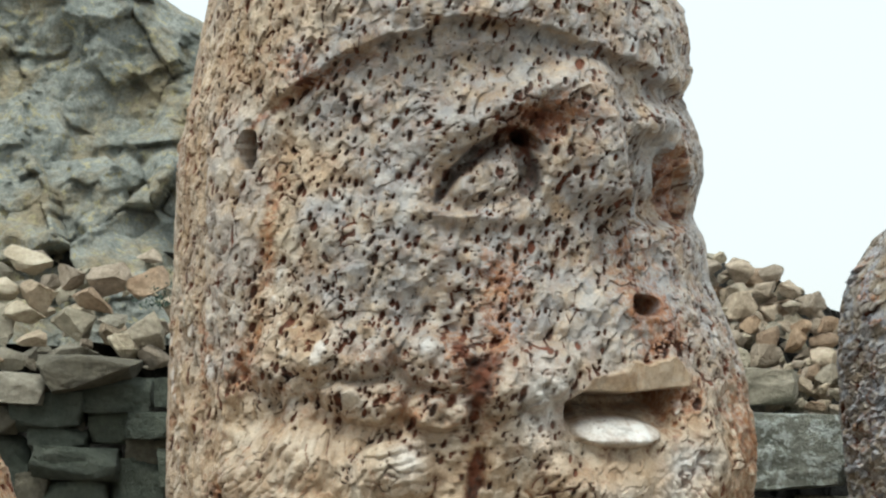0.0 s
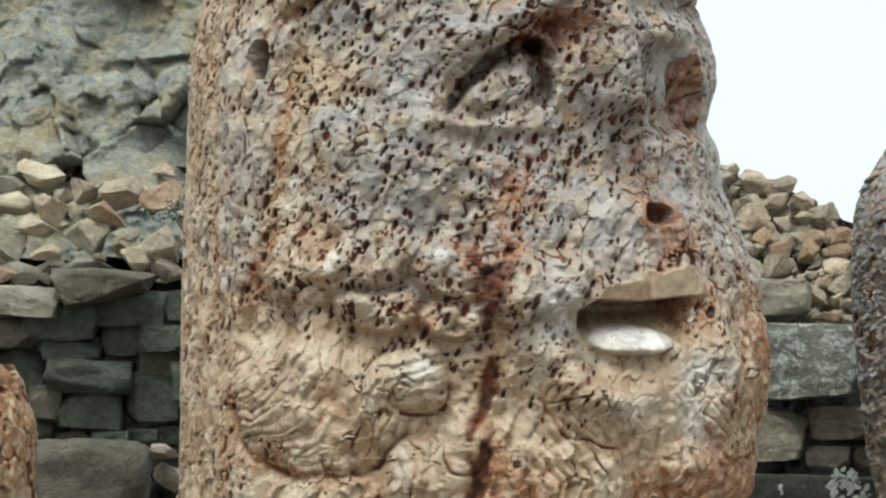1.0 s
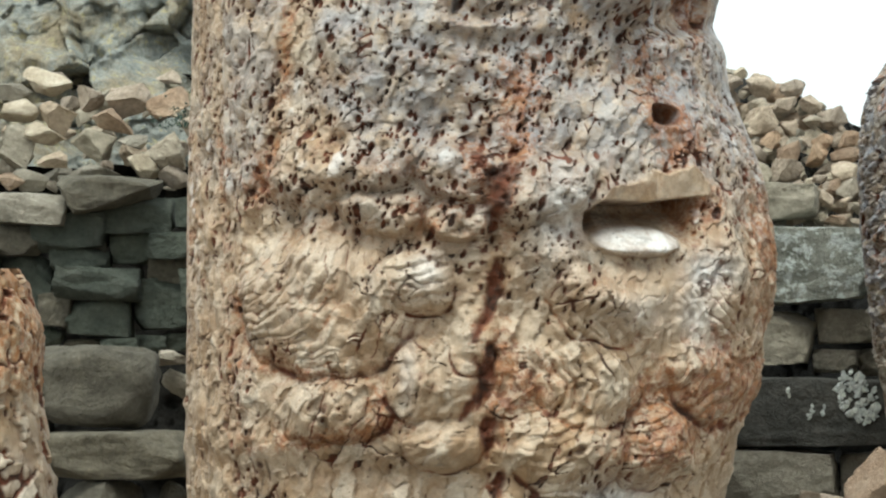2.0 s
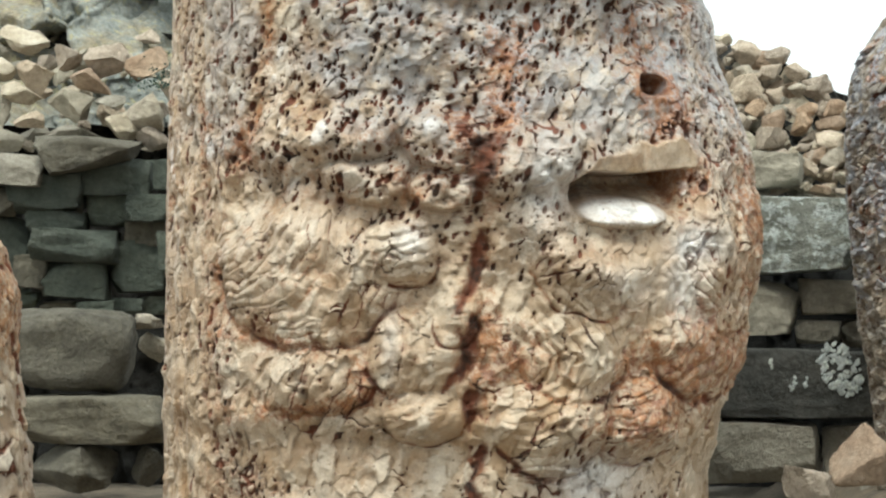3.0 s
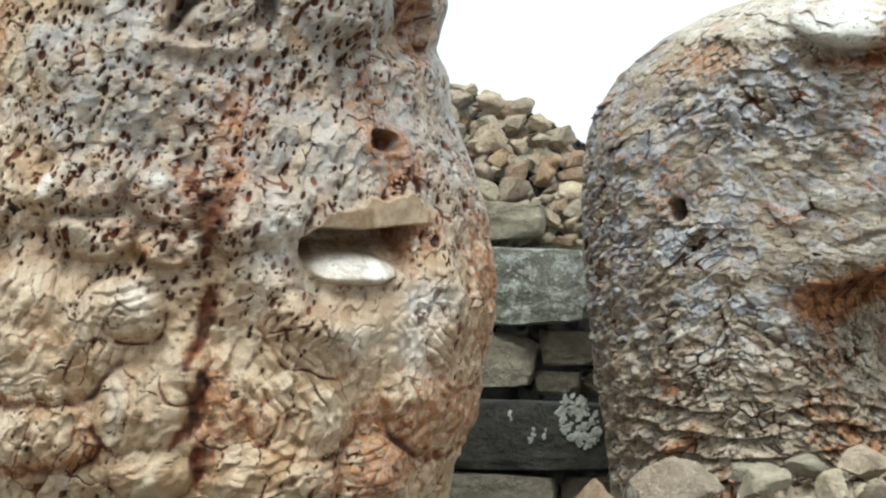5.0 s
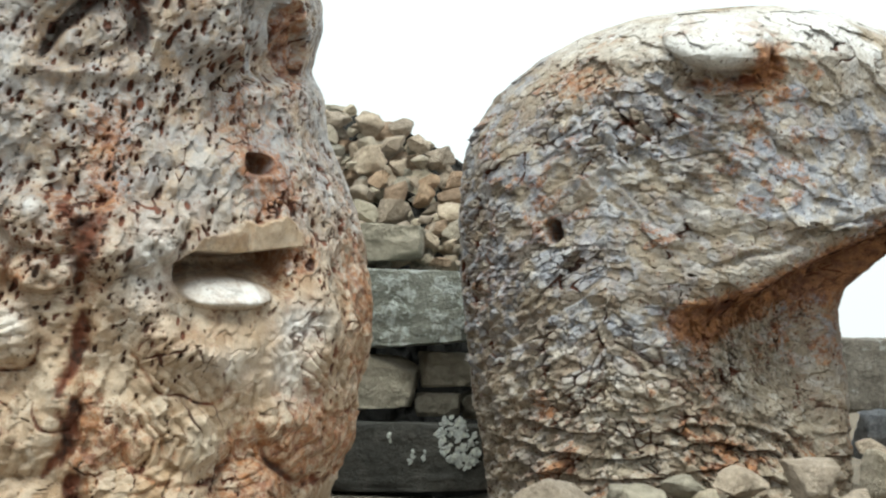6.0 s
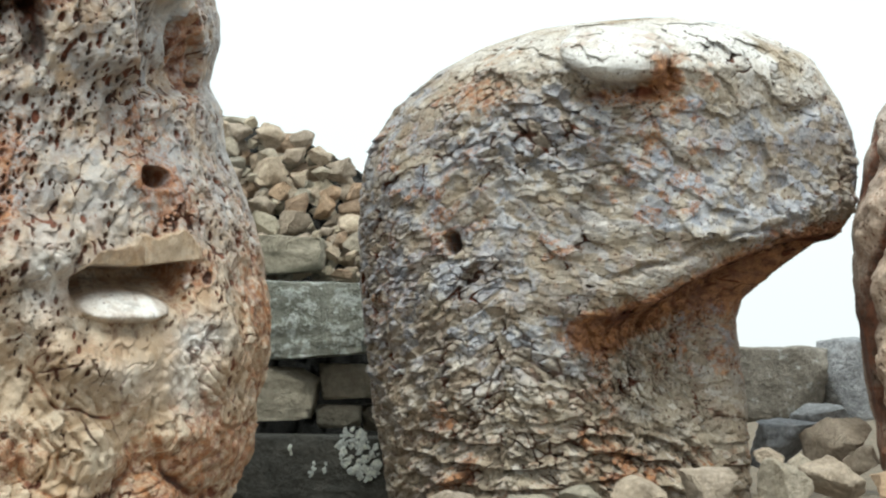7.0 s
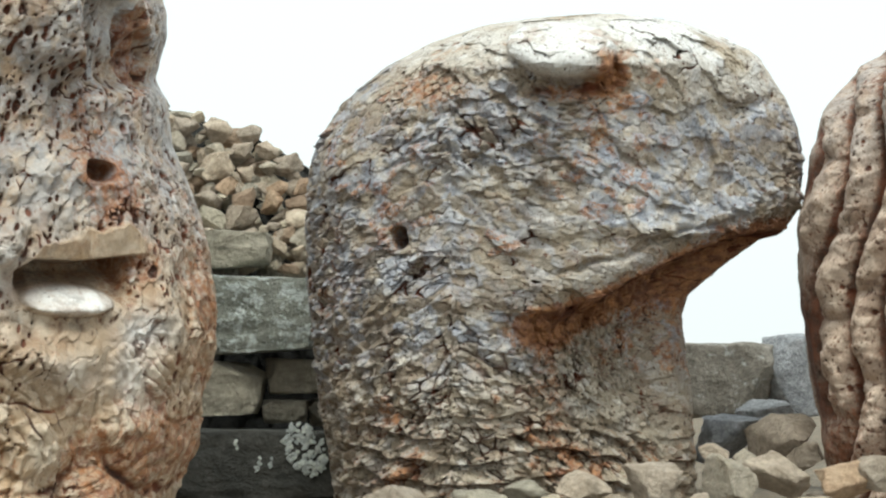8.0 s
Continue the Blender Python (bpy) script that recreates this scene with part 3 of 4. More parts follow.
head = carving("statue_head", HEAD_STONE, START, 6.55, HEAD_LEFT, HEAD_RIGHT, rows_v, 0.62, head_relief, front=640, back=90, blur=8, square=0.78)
tagged(head, "colossal cream limestone head with beard, pitted and rust-stained", "statue")


# ---- the eagle head ----
def eagle_relief(u, v, p, facing):
    d = np.zeros(len(u))
    wild = fbm(p * 6, 4, 41)
    rag = 9 * value_noise(p * 14, 6) + 6 * value_noise(p * 36, 7)
    ur, vr = u + rag, v + rag[::-1] * 0.8
    inside = np.clip(facing * 3, 0, 1)
    # brow boss and the hollow under it
    boss = dome(u + 0.5 * rag, v + 0.5 * rag, 1000, 90, 100, 52, 6, 0.22)
    d += 0.115 * boss
    d -= 0.050 * blob(ur, vr, 1010, 160, 95, 20, -6)
    d -= 0.040 * blob(ur, v, 1092, 112, 12, 40)
    d += 0.030 * blob(u, v, 1260, 110, 120, 60)
    d -= 0.035 * blob(ur, vr, 1335, 190, 50, 13, -20)
    # jaw line: the throat lies back
    jaw = np.interp(u, (840, 900, 1000, 1100, 1210, 1340), (546, 556, 546, 507, 450, 408))
    below = step(0, 8, v - jaw + 0.5 * rag) * step(850, 960, u)
    d -= inside * (0.20 * np.clip((v - jaw + 0.4 * rag) / 36, 0, 1) * step(850, 1120, u) * step(1050, 600, v) + 0.03 * below)
    d += 0.028 * np.exp(-((v - jaw + 40) / 34) ** 2) * step(850, 1000, u)
    lip = np.interp(u, (980, 1100, 1200, 1300), (490, 455, 415, 392)) + rag
    d -= 0.024 * np.exp(-((v - lip) / 6) ** 2) * step(960, 1020, u) * step(1330, 1290, u)
    d -= 0.45 * pocket(u, v, 704, 421, 14, 20, -6, 0.2)
    # flaking beds towards the foot
    bed = step(690, 800, v + 70 * value_noise(p * 5, 21)) * step(-0.35, 0.1, fbm(p * (4, 4, 7), 3, 22)) * step(560, 680, u + 40 * wild)
    saw = (v / 40 + 2.0 * fbm(p * (3.0, 3.0, 2), 4, 25) - u * 0.002) % 1.0
    d += 0.040 * bed * (saw - 0.6)
    # angular flakes in three sizes, each tilted its own way
    turned = p.copy()
    turned[:, 2] += p[:, 0] * np.where(u > 800, 0.25, -0.35)
    gap, chip, tip = flakes(turned, (9, 9, 13), 4, -0.22, 0.09)
    gap2, chip2, tip2 = flakes(turned, (22, 22, 33), 24, -0.26, 0.19)
    gap3, chip3, tip3 = flakes(turned, (46, 46, 62), 44, -0.32, 0.28)
    smooth = np.maximum(step(200, 70, v + 110 * wild) * 0.85, boss > 0.1)
    smooth = np.maximum(smooth, 0.75 * step(-0.05, 0.2, fbm(p * 3.5, 3, 72) + 0.28 * step(700, 1000, u) - 0.12))
    smooth = smooth * (1 - 0.5 * step(520, 600, v)) * (1 - 0.9 * below * inside)
    rough = 1 - smooth
    d += 0.010 * (chip - 0.5) + 0.018 * tip * (1 - 0.6 * boss) + rough * (0.014 * (chip2 - 0.5) + 0.020 * tip2 + 0.009 * (chip3 - 0.5) + 0.010 * tip3)
    d -= 0.012 * gap + rough * (0.014 * gap2 + 0.007 * gap3) + 0.004 * smooth * gap2
    d += 0.022 * fbm(p * 4, 3, 6) + 0.006 * fbm(p * 26, 3, 7)
    pit = (1 - 0.6 * boss) * np.maximum.reduce([gap * 0.9, rough * gap2 * 0.7, rough * gap3 * 0.5, smooth * gap2 * 0.3, 0.7 * bed * step(0.12, 0.0, saw)])
    # shade under the jaw, under and beside the brow boss, painted dark
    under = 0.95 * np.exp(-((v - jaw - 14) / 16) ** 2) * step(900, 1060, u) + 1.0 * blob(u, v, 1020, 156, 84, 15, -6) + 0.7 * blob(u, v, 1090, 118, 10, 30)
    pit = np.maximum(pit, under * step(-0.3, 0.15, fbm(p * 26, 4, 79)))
    # the hole's dark inside is painted as well
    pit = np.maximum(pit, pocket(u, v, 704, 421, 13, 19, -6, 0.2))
    shade = 0.35 + 0.75 * step(980, 640, u + 300 * wild) + 1.0 * blob(u, v, 1210, 290, 170, 120) + 0.6 * step(0, 0.3, wild) + 0.7 * blob(u, v, 1010, 720, 40, 30)
    film = shade * (0.25 + 0.9 * step(0.35, 0.5, 0.65 * chip2 + 0.35 * chip)) * step(90, 220, v + 100 * wild) * (1 - 0.75 * step(560, 720, v + 80 * wild))
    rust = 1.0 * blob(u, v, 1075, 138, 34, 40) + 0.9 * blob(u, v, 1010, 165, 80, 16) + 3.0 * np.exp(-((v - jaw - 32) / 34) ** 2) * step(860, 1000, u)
    rust += 0.6 * step(0.12, 0.4, fbm(p * 7, 4, 47)) * (chip2 > 0.45) + 0.8 * blob(u, v, 760, 160, 70, 40) + 0.3 * bed * (chip2 > 0.6) + 0.7 * step(1140, 1200, u) * step(470, 500, v) * step(640, 540, v) + 0.7 * blob(u, v, 1390, 400, 30, 20)
    pale = 1.0 * boss + 0.95 * blob(u, v, 1310, 125, 70, 36, 30) + 0.7 * blob(u, v, 1170, 70, 110, 40) + 0.6 * step(170, 60, v + 70 * wild) + 0.35 * (chip3 > 0.9)
    pale = pale * step(-0.5, -0.1, wild)
    grime = np.maximum(0.3 * step(120, 230, v + 60 * wild) * (chip < 0.5), rough * 0.5 * gap2)
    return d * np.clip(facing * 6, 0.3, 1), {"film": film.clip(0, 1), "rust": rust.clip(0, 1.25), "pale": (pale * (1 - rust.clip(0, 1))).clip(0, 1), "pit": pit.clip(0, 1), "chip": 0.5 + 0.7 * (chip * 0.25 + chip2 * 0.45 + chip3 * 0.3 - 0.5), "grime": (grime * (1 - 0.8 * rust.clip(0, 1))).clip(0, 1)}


EAGLE_LEFT = ((26, 1075), (30, 970), (45, 862), (75, 767), (120, 682), (180, 610), (250, 565), (300, 550), (400, 541), (500, 545), (600, 555), (700, 563), (800, 580), (900, 592), (1100, 600))
EAGLE_RIGHT = ((26, 1090), (30, 1130), (40, 1200), (70, 1285), (110, 1345), (170, 1390), (230, 1415), (290, 1423), (350, 1417), (395, 1398), (418, 1382), (426, 1346), (452, 1308), (482, 1268),
               (524, 1218), (560, 1206), (640, 1215), (720, 1224), (830, 1230), (1100, 1240))


def eagle_taper(u, v):
    return 1 - 0.62 * step(1080, 1430, u) * step(560, 430, v)


rows_v = np.concatenate([26 + 70 * np.linspace(0, 1, 70, endpoint=False) ** 1.8, np.linspace(96, 405, 150, endpoint=False), np.linspace(405, 545, 130, endpoint=False), np.linspace(545, 910, 180, endpoint=False), np.linspace(910, 1100, 12)])
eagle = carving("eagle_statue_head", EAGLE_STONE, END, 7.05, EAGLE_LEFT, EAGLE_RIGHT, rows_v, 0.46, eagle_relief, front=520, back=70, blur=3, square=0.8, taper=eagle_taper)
tagged(eagle, "grey-brown weathered limestone eagle head with hooked beak", "statue")


# ---- the head with braided hair at the end ----
def braid_relief(u, v, p, facing):
    w = u + 14 * np.sin(v / 70.0) + 40 * value_noise(p * 2.2, 3) + 0.12 * (v - 450)
    lane_no = np.floor(w / 54.0)
    lane = np.abs(np.sin(w / 54.0 * np.pi))
    seg = (v / 190.0 + 0.37 * lane_no + 0.2 * value_noise(p * 3, 13)) % 1.0
    swell = np.sin(seg * np.pi) ** 0.7
    strand = np.sin((w * 0.8 + 0.55 * v + 30 * value_noise(p * 5, 17)) / 5.5)
    d = 0.11 * lane ** 0.75 * (0.4 + 0.6 * swell) + 0.007 * strand * lane - 0.085
    gap, chip, tip = flakes(p, (30, 30, 40), 14, -0.3, 0.2)
    pock = pocks(p, (58, 58, 44), 15, 0.42)
    pock2 = pocks(p, (95, 95, 70), 16, 0.42)
    d += 0.006 * (chip - 0.5) + 0.008 * tip - 0.006 * gap - 0.012 * pock - 0.007 * pock2 + 0.022 * fbm(p * 6, 3, 8) + 0.014 * fbm(p * 24, 4, 9)
    wild = fbm(p * 7, 4, 43)
    # deep marks the low grooves, coloured darker through three of the maps
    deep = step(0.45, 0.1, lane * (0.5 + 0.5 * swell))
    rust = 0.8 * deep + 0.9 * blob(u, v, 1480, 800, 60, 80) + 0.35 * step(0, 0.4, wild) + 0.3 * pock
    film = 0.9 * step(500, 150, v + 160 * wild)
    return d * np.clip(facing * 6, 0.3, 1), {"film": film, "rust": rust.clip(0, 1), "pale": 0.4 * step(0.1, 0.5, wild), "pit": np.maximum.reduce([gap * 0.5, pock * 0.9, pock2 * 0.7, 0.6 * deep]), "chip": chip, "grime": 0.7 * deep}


BRAID_LEFT = ((10, 1750), (40, 1640), (100, 1562), (150, 1502), (190, 1472), (270, 1436), (350, 1422), (450, 1415), (550, 1418), (650, 1434), (720, 1447), (800, 1464), (1100, 1480))
BRAID_RIGHT = ((10, 1950), (40, 2060), (100, 2160), (270, 2250), (500, 2280), (1100, 2260))
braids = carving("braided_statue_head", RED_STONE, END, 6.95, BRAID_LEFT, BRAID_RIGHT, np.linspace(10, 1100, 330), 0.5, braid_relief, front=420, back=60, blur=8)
tagged(braids, "reddish-brown limestone statue head with carved strands of hair", "statue")


# ---- the broken stone beside the bearded head ----
def stub_relief(u, v, p, facing):
    gap, chip, room = fissures(p, (14, 14, 12), 24, -0.1, 0.25)
    pock = pocks(p, (36, 36, 30), 26, 0.4)
    d = 0.03 * (chip - 0.5) - 0.012 * gap - 0.012 * pock + 0.035 * fbm(p * 6, 4, 18) + 0.014 * fbm(p * 28, 4, 19)
    wild = fbm(p * 7, 4, 44)
    rust = step(860, 600, v + 200 * wild) * 0.7
    return d, {"film": 0.3 * step(0, 0.3, wild), "rust": rust, "pale": 0.3 * step(700, 900, v), "pit": np.maximum(gap * 0.8, pock * 0.7), "chip": chip, "grime": 0.6 * step(0.4, 0.05, room)}


stub = carving("broken_statue_stone", STUB_STONE, LEFT, 6.3, ((470, -240), (480, -330), (520, -420), (700, -460), (1150, -480)),
               ((470, 24), (490, 40), (540, 58), (580, 70), (640, 62), (720, 66), (790, 80), (850, 94), (1150, 105)),
               np.linspace(470, 1150, 220), 0.35, stub_relief, front=260, back=50, blur=6)
tagged(stub, "broken block of rust-stained pale limestone standing on edge", "statue fragment")


# ---- ground: one sheet, with a stony bank up to the heads, falling away behind ----
def height(x, y):
    bank = 0.95 * step(1.5, 5.0, y) + 0.24 * step(1.12, 1.4, x) * step(5.5, 6.2, y)
    fall = 60 * step(30, 900, y) + 40 * step(15, 900, np.abs(x)) + 40 * step(-20, -900, y)
    return bank - fall


gx = np.sign(np.linspace(-1, 1, 161)) * np.abs(np.linspace(-1, 1, 161)) ** 5 * 3000
gy = np.sign(np.linspace(-1, 1, 161)) * np.abs(np.linspace(-1, 1, 161)) ** 5 * 3000 + 6
GX, GY = np.meshgrid(gx, gy)
pts = np.stack([GX.ravel(), GY.ravel(), np.zeros(GX.size)], 1)
pts[:, 2] = height(pts[:, 0], pts[:, 1]) + 0.03 * fbm(pts * (3, 3, 1), 4, 51) * step(60, 10, np.abs(pts[:, 0]) + np.abs(pts[:, 1] - 6))
i = np.arange(160)[:, None] * 161
j = np.arange(160)[None]
ground = new("ground", mesh_from("ground", pts, np.stack([i + j, i + j + 1, i + j + 162, i + j + 161], 2).reshape(-1, 4), EARTH))
tagged(ground, "stony brown earth terrace with loose gravel", "ground", kind="structure")


# ---- stones ----
def ball(n):
    """An even ball of quads: a cube's faces in n x n fields, blown round."""
    t = np.tan(np.linspace(-np.pi / 4, np.pi / 4, n + 1))
    A, B = np.meshgrid(t, t)
    verts, quads, off = [], [], 0
    for axis in range(3):
        for sign in (-1, 1):
            q = np.zeros((A.size, 3))
            q[:, axis], q[:, (axis + 1) % 3], q[:, (axis + 2) % 3] = sign, A.ravel() * sign, B.ravel()
            verts.append(q)
            i = np.arange(n)[:, None] * (n + 1)
            j = np.arange(n)[None]
            quads.append(off + np.stack([i + j, i + j + 1, i + j + n + 2, i + j + n + 1], 2).reshape(-1, 4))
            off += A.size
    v = np.vstack(verts)
    key, first, back = np.unique(np.round(v, 5), axis=0, return_index=True, return_inverse=True)
    v = v[first]
    return v / np.linalg.norm(v, axis=1)[:, None], back.ravel()[np.vstack(quads)]


def broken_stone(seed, fields=11, cuts=13, rough=0.05):
    """A rough angular stone of half width one: a ball cut by chance planes."""
    rng = np.random.default_rng(seed)
    v, q = ball(fields)
    v = v * 1.3
    for _ in range(cuts):
        n = rng.normal(size=3)
        n /= np.linalg.norm(n)
        over = np.clip(v @ n - rng.uniform(0.45, 0.85), 0, None)
        v = v - over[:, None] * n * 0.97
    v = v + (fbm(v * 2.1 + seed, 3, seed)[:, None] * v) * rough * 2 + np.stack([fbm(v * 6 + seed + 5 * k, 3, seed + k) for k in range(3)], 1) * rough
    return v / np.abs(v).max(0), q


def hewn_block(seed, fields=10, soft=0.10, rough=0.06, skew=0.10):
    """A squared block of half width one, with worn arrises, broken corners and uneven faces."""
    rng = np.random.default_rng(seed)
    v, q = ball(fields)
    v = v / np.abs(v).max(1)[:, None]
    v = np.sign(v) * (1 - (1 - np.abs(v)) ** 1.6)
    r = np.linalg.norm(v, axis=1)
    v = v * (1 - soft * 1.6 * np.clip(r - 1.25, 0, None) / r)[:, None]
    for _ in range(8):
        n = np.sign(rng.normal(size=3)) * rng.uniform(0.1, 1, 3)
        n /= np.linalg.norm(n)
        over = np.clip(v @ n - rng.uniform(1.05, 1.42), 0, None)
        v = v - over[:, None] * n * 0.92
    k1, k2 = rng.uniform(-skew, skew, 2)
    v = v * np.stack([1 + k1 * v[:, 2], np.ones(len(v)), 1 + k2 * v[:, 0]], 1)
    v = v + np.stack([fbm(v * 1.7 + seed + 9 * k, 4, seed + k) for k in range(3)], 1) * rough * 1.6
    v = v + np.stack([fbm(v * 7 + seed + 9 * k, 3, seed + k) for k in range(3)], 1) * rough * 0.6
    return v / np.abs(v).max(0), q


def cache(kind, seed, material, **more):
    v, q = kind(seed, **more)
    return mesh_from("stone", v, q, material)


POOL = {}
def stone_mesh(kind, material, k, **more):
    key = (kind is hewn_block, material.name, k)
    if key not in POOL:
        POOL[key] = cache(kind, 100 + k, material, **more)
    return POOL[key]


def lay(name, mesh, parent, place, half, turn=(0, 0, 0)):
    ob = new(name, mesh)
    ob.matrix_world = Matrix.LocRotScale(place, Euler([radians(a) for a in turn]), half)
    if parent:
        ob.parent = parent
    return ob


def seen_stone(name, kind, material, k, parent, row, u, v, w, h, dist, deep=1.0, tilt=0, **more):
    """A stone whose face is w by h as sighted from row, its middle at dist."""
    place = sight(row, u, v, dist)
    s = dist / LENS / 2
    half = Vector((w * s, max(w, h) * s * deep, h * s))
    return lay(name, stone_mesh(kind, material, k, **more), parent, place, half, (0, tilt, row[4]))


rng = np.random.default_rng(4)

def bank_behind(name, row, top, foot, dist, lean, material, label, seed):
    """The earth and small stones that a wall or a heap lies against: its top along the sightings top, down to foot."""
    n, m = 90, 60
    a, b = zip(*top)
    s, t = np.meshgrid(np.linspace(a[0], a[-1], n), np.linspace(0, 1, m))
    v = foot + (np.interp(s, a, b) - foot) * t
    far = dist + lean * t
    side, rise = spread(row, s, v, far)
    p = np.stack([side, far, rise], 2).reshape(-1, 3)
    g1, g2, own = cells(p * 11, seed)
    out = 0.10 * own * step(0, 0.2, g2 - g1) + 0.08 * fbm(p * 6, 4, seed)
    p[:, 1] -= out
    back = p + (0, 0.5, -0.02)
    i = np.arange(m - 1)[:, None] * n
    j = np.arange(n - 1)[None]
    q = np.stack([i + j, i + j + 1, i + j + n + 1, i + j + n], 2).reshape(-1, 4)
    top_row = (m - 1) * n + np.arange(n - 1)
    rim = np.stack([top_row, top_row + 1, top_row + 1 + n * m, top_row + n * m], 1)
    ob = new(name, mesh_from(name, np.vstack([p, back]), np.vstack([q, q[:, ::-1] + n * m, rim]), material))
    ob.matrix_world = Matrix.Translation((row[1], row[2], H + row[3])) @ Matrix.Rotation(radians(row[4]), 4, "Z")
    return tagged(ob, label, "earth bank", kind="structure")


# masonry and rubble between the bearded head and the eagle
bank_behind("bank_east", END, ((150, 150), (270, 185), (340, 205), (440, 238), (520, 280), (560, 305), (700, 340)), 1000, 8.02, 0.7, GAP_SHADE, "earth and small stones behind the masonry, coloured near-black as gap shade", 81)
masonry = tagged(new("masonry_wall"), "stacked grey sandstone blocks, lichen-spotted, behind the heads", "wall")
for k, (mat, u, v, w, h, d) in enumerate(((BROWN, 400, 444, 176, 72, 7.85), (LICHEN, 420, 559, 340, 148, 7.72), (LICHEN, 700, 565, 220, 146, 7.75), (BROWN, 375, 688, 206, 104, 7.66), (BROWN, 545, 666, 150, 66, 7.69),
                                          (BROWN, 506, 728, 84, 44, 7.66), (BROWN, 600, 730, 110, 50, 7.72), (BROWN, 680, 700, 130, 124, 7.74), (BROWN, 404, 942, 214, 118, 7.5), (BROWN, 585, 942, 150, 116, 7.54), (DARK, 700, 820, 140, 124, 7.65))):
    seen_stone("block", hewn_block, mat, k, masonry, END, u, v, w, h, d, 0.8, fields=22)
seen_stone("block", hewn_block, DARK, 18, masonry, END, 440, 820, 390, 128, 7.52, 0.5, fields=22)
for k in range(150):
    if k < 130:
        a, r = rng.uniform(0, 6.28), rng.uniform(0, 1) ** 0.5
        u, v, w = 540 + 38 * r * math.cos(a), 796 + 44 * r * math.sin(a) + 16 * math.cos(a), rng.uniform(5, 14)
    else:
        u, v, w = (458, 479, 421, 462)[k % 4] + rng.uniform(-5, 5), (828, 820, 788, 815)[k % 4] + rng.uniform(-7, 7), rng.uniform(5, 10)
    seen_stone("lichen_patch", broken_stone, WHITE, 200 + k % 5, masonry, END, u, v, w, w * rng.uniform(0.8, 1.5), 7.362, 0.3, rng.uniform(-40, 40), fields=5)
rubble = tagged(new("rubble_slope"), "loose slope of tan broken stones above the masonry", "rubble")
for layer in (1, 0):
    for r in range(12):
        v0 = 478 - r * 29
        u = 240 + rng.uniform(0, 40)
        while u < 640:
            w = rng.uniform(30, 72) if layer == 0 else rng.uniform(50, 80)
            top = np.interp(u, (250, 340, 440, 520, 560, 640), (146, 184, 218, 258, 284, 320))
            if v0 > top + 26:
                seen_stone("stone", broken_stone, (TAN, TAN, BROWN, CREAM, TAN, ORANGE)[int(rng.integers(6))], int(rng.integers(16)), rubble, END, u, v0 + rng.uniform(-10, 10), w, w * rng.uniform(0.55, 0.9),
                           7.86 + r * 0.05 + layer * 0.12 + rng.uniform(-0.03, 0.03), 0.7, rng.uniform(-25, 25))
            u += w * rng.uniform(0.72, 0.95)

for k in range(55):
    u = rng.uniform(255, 600)
    top = np.interp(u, (250, 340, 440, 520, 560, 640), (152, 190, 224, 264, 290, 326))
    v, w = rng.uniform(top + 12, 488), rng.uniform(16, 34)
    seen_stone("stone", broken_stone, (TAN, CREAM, BROWN)[k % 3], int(rng.integers(16)), rubble, END, u, v, w, w * rng.uniform(0.6, 1.0), 7.88 + (480 - v) / 29 * 0.05, 0.8, rng.uniform(-40, 40))

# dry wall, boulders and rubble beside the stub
bank_behind("bank_west", LEFT, ((-220, 130), (100, 120), (330, 130), (480, 150)), 960, 8.8, 0.6, GAP_SHADE, "earth and small stones behind the dry wall, coloured near-black as gap shade", 83)
drywall = tagged(new("dry_stone_wall"), "dark grey-green dry-stone wall of flat courses", "wall")
for k, (u, v, w, h) in enumerate(((33, 427, 82, 56), (127, 411, 138, 72), (248, 384, 132, 68), (332, 378, 40, 56), (174, 440, 34, 22), (236, 440, 76, 62), (305, 436, 84, 50), (145, 462, 106, 46), (304, 476, 84, 58), (178, 503, 158, 62),
                                  (258, 510, 52, 36), (48, 503, 110, 100), (101, 548, 62, 66), (180, 564, 120, 66), (290, 541, 108, 92), (350, 510, 60, 70), (366, 585, 60, 60), (60, 590, 80, 50), (-60, 500, 130, 160), (90, 598, 50, 30), (150, 612, 70, 26), (215, 613, 70, 30), (270, 608, 60, 30), (318, 606, 60, 34), (370, 430, 60, 80))):
    seen_stone("block", hewn_block, GREEN if k % 4 else UMBER, 20 + k, drywall, LEFT, u, v, w, h, 8.3 + 0.04 * (k % 3), 0.9, rng.uniform(-4, 4), fields=18)
for k, (mat, u, v, w, h, d) in enumerate(((UMBER, 172, 683, 232, 146, 7.9), (CREAM, 303, 638, 70, 38, 8.1), (BROWN, 312, 676, 60, 60, 8.15), (UMBER, 212, 804, 262, 86, 7.8), (UMBER, 181, 892, 170, 86, 7.7), (UMBER, 300, 892, 76, 80, 7.75))):
    tagged(seen_stone("boulder", hewn_block if k in (0, 3) else broken_stone, mat, 50 + k, None, LEFT, u, v, w, h, d, 0.8, 3 if k == 0 else 0, fields=18, **({"soft": 0.5} if k == 0 else {})), "large brown-grey sandstone boulder under the dry wall", "boulder", "boulders under the wall")
scree = tagged(new("rubble_heap"), "heap of cream, tan and orange broken stones", "rubble")
